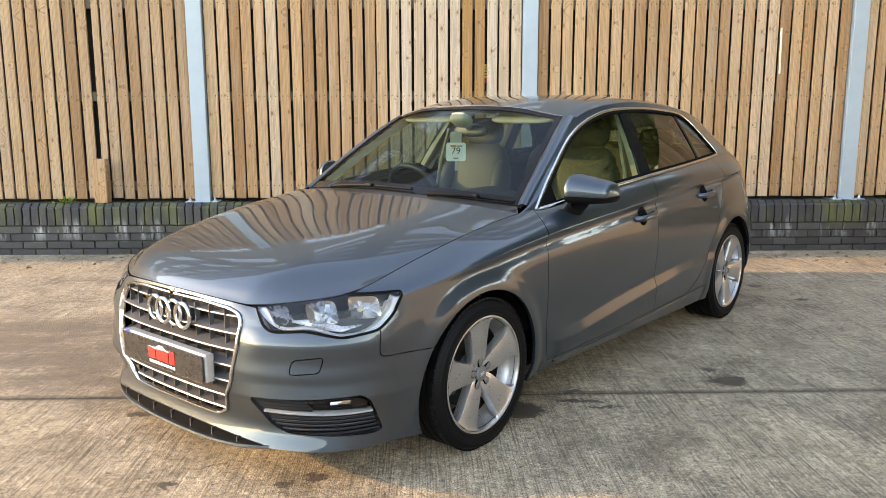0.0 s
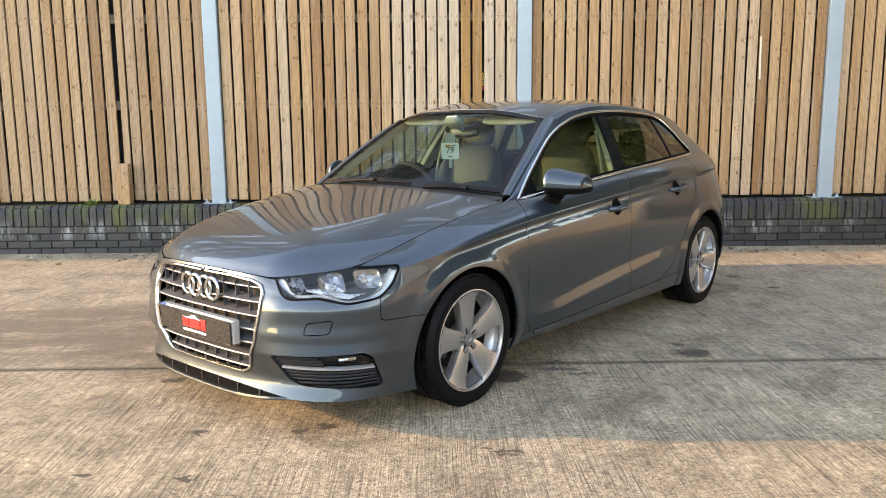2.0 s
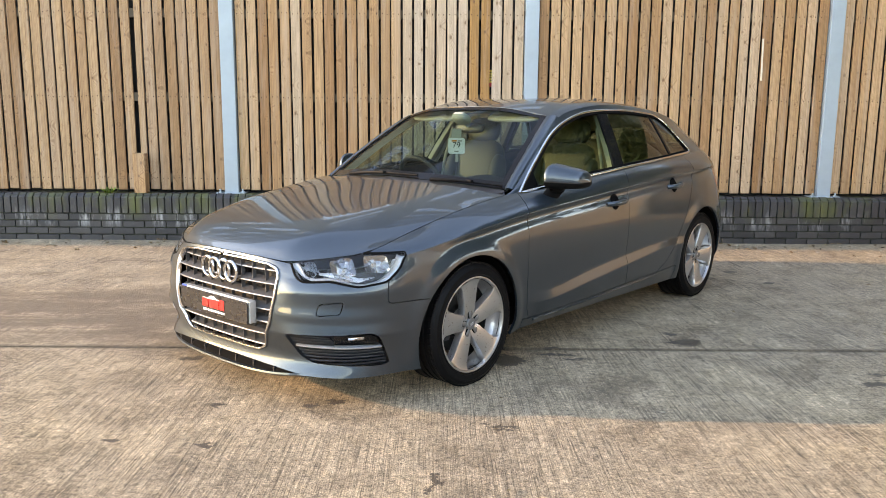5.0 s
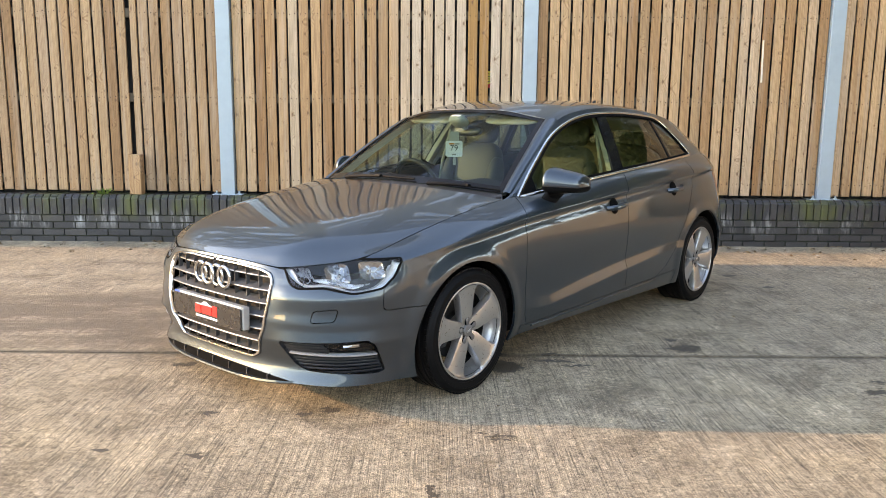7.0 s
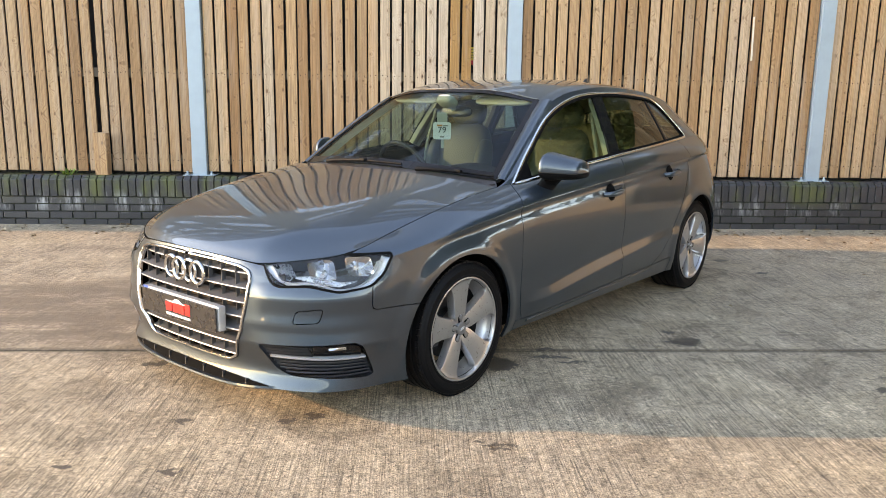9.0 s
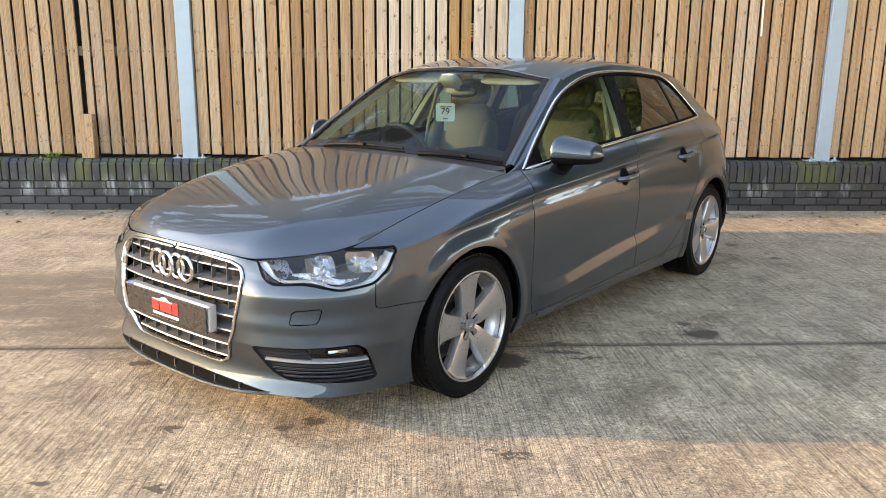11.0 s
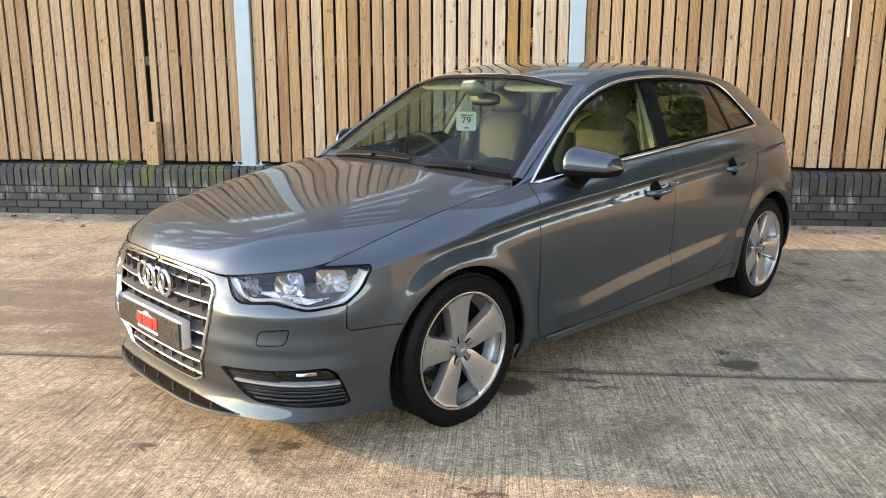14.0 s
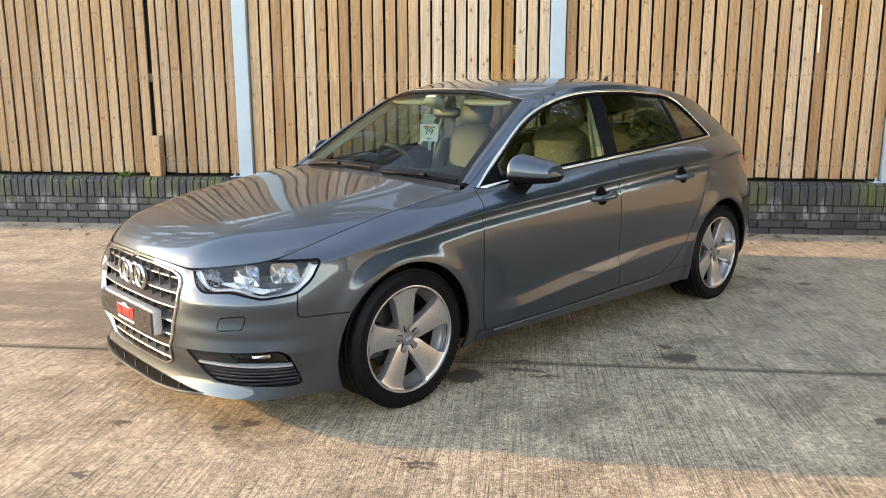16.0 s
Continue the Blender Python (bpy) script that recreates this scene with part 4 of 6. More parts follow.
def x_on(line, z):
    for a, b in zip(line, line[1:]):
        if min(a[1], b[1]) <= z <= max(a[1], b[1]) and a[1] != b[1]:
            return a[0] + (b[0] - a[0]) * (z - a[1]) / (b[1] - a[1])
    return line[0][0] if abs(z - line[0][1]) < abs(z - line[-1][1]) else line[-1][0]


def z_on(line, x):
    for a, b in zip(line, line[1:]):
        if a[0] <= x <= b[0]:
            return a[1] + (b[1] - a[1]) * (x - a[0]) / (b[0] - a[0])
    return -1


def flank_key(p):
    side, front, diag = ((p.x), (p.z)), (p.y, p.z), ((p.x + p.y) * DIAG, p.z)
    for c in (FRONT_AXLE, REAR_AXLE):
        if math.hypot(p.x - c[0], p.z - c[1]) < ARCH and p.y > 0.5:
            return "arch"
    if p.x < 0.2:
        if within(LAMP, diag):
            return "lamp"
        if within(FOG, diag):
            return "fog"
        if within(WASHER, diag):
            return "washer"
        if p.x < -0.7 and within(GRILLE, front):
            return "grille"
        if (diag[0] < x_on(SEAM[:3], p.z) and p.z < (0.72 if diag[0] < 0.0 else 0.61)) or (p.z < z_on(SEAM[2:], diag[0])) or p.z < 0.482 and p.x < 0.0:
            return "bumper"
    if p.x > 2.8:
        if within(TAIL, side):
            return "tail"
        if p.z < 0.64 and p.x > 2.92:
            return "rear_bumper"
        return "quarter"
    if p.x < x_on(DOOR_FRONT, p.z):
        return "fender" if p.z > 0.242 or p.x < 0.4 else "sill"
    if p.x > x_on(DOOR_REAR, p.z):
        return "quarter" if p.z > 0.278 or p.x > 2.2 else "sill"
    if p.z < max(z_on(DOOR_FOOT, p.x), 0.242):
        return "sill"
    return "front_door" if p.x < x_on(DOOR_MID, p.z) else "rear_door"


def glass_key(p):
    if not within(DLO, (p.x, p.z)):
        return "frame"
    if p.x < x_on(MIRROR_FLAG, p.z):
        return "flag"
    if p.x < x_on(B_FRONT, p.z):
        return "front_pane"
    if p.x < x_on(B_REAR, p.z):
        return "b_pillar"
    if p.x < x_on(C_FRONT, p.z):
        return "rear_pane"
    return "divider" if p.x < x_on(C_REAR, p.z) else "quarter_pane"


flank_parts = flank.sort(flank_key)
glass_parts = glasshouse.sort(glass_key)
hatch_parts = hatch.sort(lambda p: "pane" if 1.105 < p.z and p.x < 3.26 and p.y < 0.45 and p.x > 3.125 else "body")

# ---------------------------------------------------------------- car: panels
car = thing("car", CAR, "grey metallic five-door hatchback parked on the concrete yard", "car")
BOTH, EACH = (1, -1), ((1,), (-1,))


def put_panel(name, pieces, mats, sides, parent=None, label="", **kw):
    ob = part(name, panel_mesh(name, mats, [panel_data(s, f, **kw) for s, f in pieces], sides), None, parent or car)
    return tagged(ob, label) if label else ob


P = flank_parts
all_of = lambda s: list(s.bm.faces)
bumper = put_panel("front_bumper", [(flank, P["bumper"])], [MAT_PAINT], BOTH)
bonnet = put_panel("bonnet", [(hood, all_of(hood))], [MAT_PAINT], BOTH, gap=0.0036, whole=True)
put_panel("roof", [(roof, all_of(roof)), (pillar, all_of(pillar))], [MAT_PAINT], BOTH, rim=0.006)
put_panel("rear_bumper", [(flank, P["rear_bumper"])], [MAT_PAINT], BOTH)
tailgate = put_panel("tailgate", [(hatch, hatch_parts["body"])], [MAT_PAINT], BOTH)
if hatch_parts.get("pane"):
    put_panel("rear_window", [(hatch, hatch_parts["pane"])], [MAT_TINT], BOTH, tailgate, rim=0, sink=0.004)
windscreen = put_panel("windscreen", [(screen, all_of(screen))], [MAT_SCREEN], BOTH, rim=0, sink=0.004)
doors = {}
for sd in EACH:
    put_panel("front_wing", [(flank, P["fender"])], [MAT_PAINT], sd)
    put_panel("rear_quarter", [(flank, P["quarter"]), (glasshouse, glass_parts["frame"])], [MAT_PAINT], sd, rim=0.012)
    put_panel("sill", [(flank, P["sill"])], [MAT_PAINT], sd)
    part("sill_lip", ribbon("side", resampled([(max(x, 0.50), z - 0.016) for x, z in DOOR_FOOT], 0.05, False), 0.0065, 0.007, 0.014, False, (flank,), sd[0]), MAT_PAINT, car, "", True)
    put_panel("washer_cover", [(flank, P["washer"])], [MAT_PAINT], sd, bumper)
    lamp_t = put_panel("tail_lamp", [(flank, P["tail"])], [MAT_RED], sd, label="red tail lamp")
    fd = doors["front", sd[0]] = put_panel("front_door", [(flank, P["front_door"])], [MAT_PAINT], sd)
    rd = doors["rear", sd[0]] = put_panel("rear_door", [(flank, P["rear_door"])], [MAT_PAINT], sd)
    for nm, key, mat, par in (("window_pane", "front_pane", MAT_GLASS, fd), ("window_pane", "rear_pane", MAT_TINT, rd), ("quarter_window", "quarter_pane", MAT_TINT, car)):
        ob = put_panel(nm, [(glasshouse, glass_parts[key])], [mat], sd, par, rim=0, sink=0.008, gap=0)
    put_panel("pillar_cover", [(glasshouse, glass_parts["b_pillar"])], [MAT_GLOSSBLACK], sd, label="gloss black pillar cover", sink=0.003)
    put_panel("pillar_cover", [(glasshouse, glass_parts["divider"])], [MAT_GLOSSBLACK], sd, label="gloss black pillar cover", sink=0.003)
    put_panel("mirror_corner", [(glasshouse, glass_parts["flag"])], [MAT_VOID], sd, label="black corner piece", sink=0.003)
    part("window_seal", ribbon("side", resampled(inset(DLO, 0.0165), 0.03), 0.0075, 0.0016, 0.008, True, (glasshouse, flank), sd[0]), MAT_VOID, car, "black window seal", True)
    part("window_trim", ribbon("side", resampled(inset(DLO, 0.004), 0.03), 0.0065, 0.005, 0.01, True, (glasshouse, flank), sd[0]), MAT_CHROME, car, "bright chrome window surround", True)

# screen surround: dark band along the glass, bright strip over the top edge, black cowl with wipers
bm = bmesh.new()
for sd in (1, -1):
    for edge, w in ((lambda v: screen_side(v), 0.030),):
        rows = []
        for i in range(31):
            p = edge(i / 30)
            q = screen.tree.find_nearest(p + Vector((0.0, -w, 0)))[0]
            n = screen.normal(q)
            rows.append([flip(p + n * 0.003, sd), flip(q + n * 0.003, sd)])
        grid_into(bm, rows)
rows = []
for i in range(41):
    u = -2 + 4 * i / 40
    p, q = screen_top(abs(u)).copy(), screen_top(abs(u)).lerp(screen_base(abs(u)), 0.045)
    for a in (p, q):
        a.y *= 1 if u > 0 else -1
        a.z += 0.002
    rows.append([p, q])
grid_into(bm, rows)
rows = []
for i in range(41):
    u = -2 + 4 * i / 40
    p, q = screen_base(abs(u)).copy(), screen_base(abs(u)).lerp(screen_top(abs(u)), 0.07) + Vector((-0.002, 0, 0.004))
    for a in (p, q):
        a.y *= 1 if u > 0 else -1
    rows.append([p, q])
grid_into(bm, rows)
part("screen_border", bm, MAT_GLOSSBLACK, windscreen, "black printed glass border", True)
bm = bmesh.new()
pts = []
for i in range(41):
    u = -2 + 4 * i / 40
    p = screen_top(abs(u)).copy()
    pts.append(Vector((p.x - 0.002, p.y * (1 if u > 0 else -1), p.z + 0.003)))
tube(bm, pts, 0.0016, 8)
part("screen_top_trim", bm, MAT_EDGE, car, "bright strip along the roof edge", True)
back = curve_through(COWL)
bm = bmesh.new()
rows = []
for i in range(41):
    u = -1 + 2 * i / 40
    a = back(3 * abs(u)) + Vector((0.002, 0, -0.012))
    b = screen_base(2 * abs(u)) + Vector((0, 0, -0.004))
    c = a.lerp(b, 0.5) - Vector((0, 0, 0.018))
    rows.append([Vector((p.x, p.y * (1 if u > 0 else -1), p.z)) for p in (a, c, b)])
grid_into(bm, rows)
part("cowl", bm, MAT_TRIM, car, "black plastic cowl below the windscreen", True)


def wiper(w0, w1):
    """A wiper arm with its blade lying along the foot of the screen; w0 is the pivot, w1 the tip."""
    def on_screen(w, k, lift):
        s = abs(w) / 0.695 * 2
        p = screen_base(min(s, 2)).lerp(screen_top(min(s, 2)), k)
        p = Vector((p.x, math.copysign(p.y, w), p.z)) if abs(w) > 1e-6 else p
        return p + Vector((-0.5, 0, 0.85)) * lift
    arm = bmesh.new()
    pts = [on_screen(w0 + (w1 - w0) * t, -0.015 + 0.012 * t, 0.014 + 0.012 * math.sin(math.pi * t)) for t in [i / 10 for i in range(7)]]
    tube(arm, pts, [0.012, 0.011, 0.010, 0.010, 0.009, 0.008, 0.006], 8)
    blade = bmesh.new()
    tube(blade, [on_screen(w0 + (w1 - w0) * t, 0.004 + 0.012 * t, 0.014) for t in [0.02 + 0.98 * i / 14 for i in range(15)]], 0.0065, 8)
    ob = part("wiper_arm", arm, MAT_RUBBER, car, "", True)
    part("wiper_blade", blade, MAT_RUBBER, ob, "", True)
    joint = bmesh.new()
    c = on_screen(w0 + (w1 - w0) * 0.56, 0.004, 0.024)
    box(joint, c.x - 0.012, c.x + 0.012, c.y - 0.022, c.y + 0.022, c.z - 0.009, c.z + 0.007, 0.004, 2)
    part("wiper_clip", joint, MAT_RUBBER, ob, "", True)


# the near wiper ends at the pillar, the other crosses the middle
wiper(-0.30, -0.685)
wiper(0.36, -0.20)

# ---------------------------------------------------------------- car: grille, plate, lamps
grille = part("grille", boxed(-0.765, -0.755, -0.40, 0.40, 0.225, 0.645), MAT_VOID, car, "single-frame grille with satin bars")
part("grille_frame", ribbon("front", resampled(inset(GRILLE, 0.0055), 0.012), 0.0058, 0.008, 0.014, True, None, 1), MAT_CHROME, grille, "polished chrome surround", True)


def grille_width(z):
    xs = []
    pts = [Vector(p) for p in GRILLE]
    for a, b in zip(pts, pts[1:] + pts[:1]):
        if min(a.y, b.y) <= z < max(a.y, b.y):
            xs.append(abs(a.x + (b.x - a.x) * (z - a.y) / (b.y - a.y)))
    return min(xs) - 0.012 if xs else 0.2


def bar(z0, wide, depth0, tall, mat, name, label="", sink=0.0, up=0.0):
    """A cross-bar that follows the curve of the nose."""
    bm = bmesh.new()
    rows = []
    n = 28
    for i in range(n + 1):
        w = -wide + 2 * wide * i / n
        p = surf("front", (abs(w), z0))
        x = p.x + sink
        rows.append([Vector((x, w, z0 + tall * 0.15)), Vector((x, w, z0 - tall * 0.25)), Vector((x + depth0, w, z0 - tall * 0.8)), Vector((x + depth0, w, z0 + tall * 1.6))])
    rows = [r + [r[0]] for r in rows]
    grid_into(bm, rows)
    bmesh.ops.remove_doubles(bm, verts=bm.verts, dist=1e-6)
    return part(name, bm, mat, grille, label)


for k in range(7):
    z = 0.612 - 0.0575 * k
    wd = grille_width(z)
    bar(z, wd, 0.050, 0.0135, MAT_GREYTRIM, "slat", sink=0.0085)
    bar(z - 0.001, wd, 0.0025, 0.0026, MAT_EDGE, "slat_edge", "thin satin edge of the bar", sink=0.0062)
for i in range(-5, 6):
    w = i * 0.084 + 0.02
    if abs(w) < 0.385:
        bm = bmesh.new()
        top, bot = 0.636, 0.236
        while abs(w) > grille_width(bot) - 0.01 and bot < 0.6:
            bot += 0.01
        x = surf("front", (abs(w), 0.5)).x
        box(bm, x + 0.030, x + 0.05, w - 0.0013, w + 0.0013, bot, top)
        part("upright", bm, MAT_GREYTRIM, grille)
radiator = part("radiator", boxed(-0.772, -0.766, -0.33, 0.33, 0.26, 0.62), MAT_TRIM, grille, "dark radiator mesh behind the bars")
for i in range(4):
    bm = bmesh.new()
    c = (-0.099 + 0.066 * i)
    x = -0.854
    ring = [Vector((x - 0.010 + 0.006 * (i % 2), c + 0.0465 * math.cos(2 * math.pi * k / 40), 0.581 + 0.0465 * math.sin(2 * math.pi * k / 40))) for k in range(40)]
    tube(bm, ring, 0.0082, 12, True)
    part("badge_ring", bm, MAT_CHROME, grille, "polished chrome ring", True)
bm = bmesh.new()
lathe(bm, [(0.001, -0.848), (0.034, -0.848), (0.034, -0.80)], 24, "x", (0, -0.099, 0.581))
for i in (1, 2, 3):
    lathe(bm, [(0.001, -0.848), (0.034, -0.848), (0.034, -0.80)], 24, "x", (0, -0.099 + 0.066 * i, 0.581))
part("badge_mount", bm, MAT_TRIM, grille, "dark stems behind the badge")

# plate on a bracket that stands proud of the bars
plate = part("plate_bracket", boxed(-0.894, -0.858, -0.284, 0.283, 0.367, 0.472, 0.006, 2), MAT_BRACKET, grille, "pale grey plate bracket")
part("plate", boxed(-0.9030, -0.8970, -0.275, 0.280, 0.364, 0.466, 0.002), MAT_PLATE, plate, "dark promotional plate with red and white marks")
part("rear_plate_edge", boxed(-0.8958, -0.8945, -0.272, 0.235, 0.458, 0.4735), MAT_PRINT_WHITE, plate, "pale upper edge of the plate behind")
part("blue_band", boxed(-0.8958, -0.8945, 0.236, 0.278, 0.458, 0.4735), MAT_BLUE, plate, "blue corner of the plate behind")
for w0, w1, z0, z1 in ((.040, .088, .396, .435), (-.050, .034, .396, .435), (-.094, -.056, .396, .445)):
    part("red_mark", boxed(-0.9057, -0.9033, w0, w1, z0, z1, 0.0009), MAT_LOGO_RED, plate, "red printed mark")
for k in range(9):
    part("white_mark", boxed(-0.9050, -0.9033, -.094 + 0.0204 * k, -.094 + 0.0204 * k + 0.0165, .377, .388, 0.0006), MAT_PRINT_WHITE, plate, "white printed line")
bm = bmesh.new()
solid_outline(bm, [(-0.9052, y, z) for y, z in ((.089, .4400), (.038, .4415), (.013, .4545), (-.012, .4545), (-.029, .4440), (-.071, .4370), (-.019, .4390), (.043, .4360))], (0.0018, 0, 0))
part("white_mark", bm, MAT_PRINT_WHITE, plate, "white printed shape")

# chin: black strip for the slot's shade, and bright splitter under the grille
bm = bmesh.new()
rows = []
for i in range(41):
    w = -0.50 + 1.00 * i / 40
    t = abs(w) / 0.50
    lo = 0.153 + 0.016 * t ** 3
    hi = max(0.193 - 0.022 * t ** 3, lo + 0.002)
    col = [Vector((surf("front", (abs(w), z)).x - 0.006, w, z)) for z in (hi, lo + (hi - lo) * 0.66, lo + (hi - lo) * 0.33, lo)]
    rows.append(col + [Vector((col[0].x + 0.10, w, lo))])
grid_into(bm, rows)
part("chin_intake", bm, MAT_VOID, bumper, "black strip for the shade of the intake slot")
bm = bmesh.new()
pts = []
for i in range(61):
    w = -0.55 + 1.10 * i / 60
    p = surf("front", (abs(w), 0.17))
    pts.append(Vector((p.x - 0.024 * (1 - (abs(w) / 0.55) ** 4) + 0.004 * (abs(w) / 0.55) ** 6, w, 0.146 + 0.020 * (abs(w) / 0.55) ** 3)))
rows = [[p + Vector((0.10, 0, -0.004)), p + Vector((0.012, 0, -0.010)), p, p + Vector((0.002, 0, 0.008)), p + Vector((0.014, 0, 0.011)), p + Vector((0.10, 0, 0.006))] for p in pts]
grid_into(bm, rows)
part("splitter", bm, MAT_PAINT, bumper, "grey splitter lip", True)
for i in range(-3, 4):
    w = i * 0.13
    p = surf("front", (abs(w), 0.18))
    part("intake_rib", boxed(p.x - 0.012, p.x + 0.06, w - 0.003, w + 0.003, 0.152 + 0.014 * (abs(w) / 0.53) ** 3, 0.192 - 0.022 * (abs(w) / 0.53) ** 3), MAT_TRIM, bumper)


def filled(proj, outline, depth, side, mat_edge=0.0, sheets=None):
    """A flat-filled patch on the body inside an outline, at a depth below the skin."""
    bm = bmesh.new()
    pts = [flip(surf(proj, p, -depth, sheets), side) for p in outline]
    vs = [bm.verts.new(p) for p in pts]
    f = bm.faces.new(vs)
    bmesh.ops.triangulate(bm, faces=[f])
    return bm


def headlamp(side):
    faces = flank_parts["lamp"]
    me = panel_mesh("lens", [MAT_LENS], [panel_data(flank, faces, 0.003, 0.0, -0.001)], (side,))
    unit = part("headlamp", panel_mesh("headlamp", [MAT_BEZEL], [panel_data(flank, faces, 0.004, 0.0, 0.085)], (side,)), None, car, "headlamp with clear lens and twin chrome reflectors")
    lens = part("lens", me, None, unit, "clear lens")
    lens.visible_shadow = False
    # wall of the lamp and black seal
    bm = bmesh.new()
    rim = resampled(inset(LAMP, 0.002), 0.015)
    rows = [[flip(surf("diag", p, -d), side) for d in (0.0, 0.03, 0.085)] for p in rim + rim[:1]]
    grid_into(bm, rows)
    part("housing", bm, MAT_BEZEL, unit, "", True)
    part("seal", ribbon("diag", resampled(inset(LAMP, 0.0030), 0.012), 0.0042, 0.0012, 0.006, True, None, side), MAT_VOID, unit, "", True)
    # bright blade: down the outer end, along the foot, and up again at the inner end
    crv = curve_through([(a, z, 0) for a, z in ((.246, .690), (.234, .655), (.208, .618), (.168, .592), (.100, .577), (.045, .576), (-.005, .590), (-.060, .599), (-.140, .594), (-.178, .604), (-.204, .632), (-.226, .656))])
    pts = [crv(11 * i / 66).xy for i in range(67)]
    part("light_blade", ribbon("diag", pts, lambda t: 0.0045 + 0.017 * (1 - smooth_step(0.08, 0.36, t)) + 0.008 * smooth_step(0.80, 0.93, t), -0.012, 0.035, False, None, side), MAT_BLADE, unit, "silver daylight blade", True)
    part("silver_floor", ribbon("diag", resampled([(-.118, .618), (-.05, .614), (.01, .604), (.06, .596), (.13, .606)], 0.03, False), lambda t: 0.011 * (1 - 0.8 * smooth_step(0.6, 1, t)) * (0.35 + 0.65 * smooth_step(0, 0.3, t)), -0.026, 0.02, False, None, side), MAT_SATIN, unit, "", True)
    for a0, hw in ((-.176, .0035), (-.162, .0035), (-.148, .0035)):
        part("silver_louvre", ribbon("diag", [(a0 + t * 0.026, .668 + (a0 + .2) * 0.14 - t * 0.050) for t in (0, .25, .5, .75, 1)], hw, -0.020, 0.03, False, None, side), MAT_SATIN, unit, "", True)
    part("silver_cheek", ribbon("diag", [(-.190 + t * 0.05, .655 - t * 0.042) for t in (0, .25, .5, .75, 1)], 0.011, -0.030, 0.03, False, None, side), MAT_BLADE, unit, "", True)
    for a, z in ((-.012, .650), (.138, .661)):
        rows = []
        bm = bmesh.new()
        for j in range(9):
            q = j / 8
            ring = []
            for k in range(33):
                an = 2 * math.pi * k / 32
                ca, sa = math.cos(an), math.sin(an)
                sq = 1 / (abs(ca) ** 7 + abs(sa) ** 7) ** (1 / 7)
                rr = 1.0 - 0.80 * q
                ring.append(flip(surf("diag", (a + 0.054 * rr * sq * ca + -0.010 * rr * sq * sa, z + 0.038 * rr * sq * sa), -0.012 - 0.050 * math.sin(q * math.pi / 2)), side))
            rows.append(ring)
        grid_into(bm, rows)
        bowl = part("reflector", bm, MAT_BOWL, unit, "chrome reflector bowl", True)
        c = surf("diag", (a, z), -0.060)
        bm = bmesh.new()
        tube(bm, [flip(c, side), flip(c + Vector((-0.030, 0.022, 0)), side)], [0.012, 0.009], 12)
        part("bulb", bm, MAT_SATIN, bowl, "", True)


def fog_unit(side):
    faces = flank_parts["fog"]
    unit = part("fog_grille", panel_mesh("fog_grille", [MAT_VOID], [panel_data(flank, faces, 0.002, 0.0, 0.045)], (side,)), None, bumper, "black ribbed intake with fog lamp")
    bm = bmesh.new()
    rim = resampled(inset(FOG, 0.002), 0.02)
    grid_into(bm, [[flip(surf("diag", p, -d), side) for d in (0.0, 0.02, 0.045)] for p in rim + rim[:1]])
    part("intake_wall", bm, MAT_TRIM, unit, "", True)

    def span(z):
        xs = []
        pts = [Vector(p) for p in FOG]
        for a, b in zip(pts, pts[1:] + pts[:1]):
            if min(a.y, b.y) <= z < max(a.y, b.y):
                xs.append(a.x + (b.x - a.x) * (z - a.y) / (b.y - a.y))
        return min(xs) + 0.006, max(xs) - 0.006

    for k in range(10):
        z = 0.218 + 0.0138 * k
        a0, a1 = span(z)
        if z > 0.30:
            a1 = min(a1, -0.05)
        part("rib", ribbon("diag", resampled([(a0, z), (a1, z)], 0.04, False), 0.0042, -0.012, 0.03, False, None, side), MAT_TRIM, unit)
    a0, a1 = span(0.294)
    # pale silver stands in for the sky this chrome would mirror
    part("chrome_strip", ribbon("diag", resampled([(a0 + 0.006, .297), (a1, .291)], 0.03, False), 0.0036, 0.001, 0.02, False, None, side), MAT_BLADE, unit, "thin chrome strip, its sky reflection put in as pale silver", True)
    FL = rounded([(-.072, .352), (.112, .354), (.138, .338), (.150, .305), (-.042, .316)], 0.014, 3)
    lampb = part("fog_lamp", filled("diag", FL, 0.020, side), MAT_GLOSSBLACK, unit, "small fog lamp behind clear glass")
    bm = bmesh.new()
    grid_into(bm, [[flip(surf("diag", p, -d), side) for d in (0.002, 0.022)] for p in FL + FL[:1]])
    part("fog_rim", bm, MAT_GLOSSBLACK, lampb, "", True)
    part("fog_reflector", ribbon("diag", resampled([(.015, .338), (.085, .340)], 0.02, False), 0.008, -0.012, 0.006, False, None, side), MAT_CHROME, lampb, "chrome fog reflector", True)
    lens = part("fog_lens", filled("diag", FL, 0.003, side), MAT_LENS, lampb, "clear fog lens")
    lens.visible_shadow = False


for sd in (1, -1):
    headlamp(sd)
    fog_unit(sd)

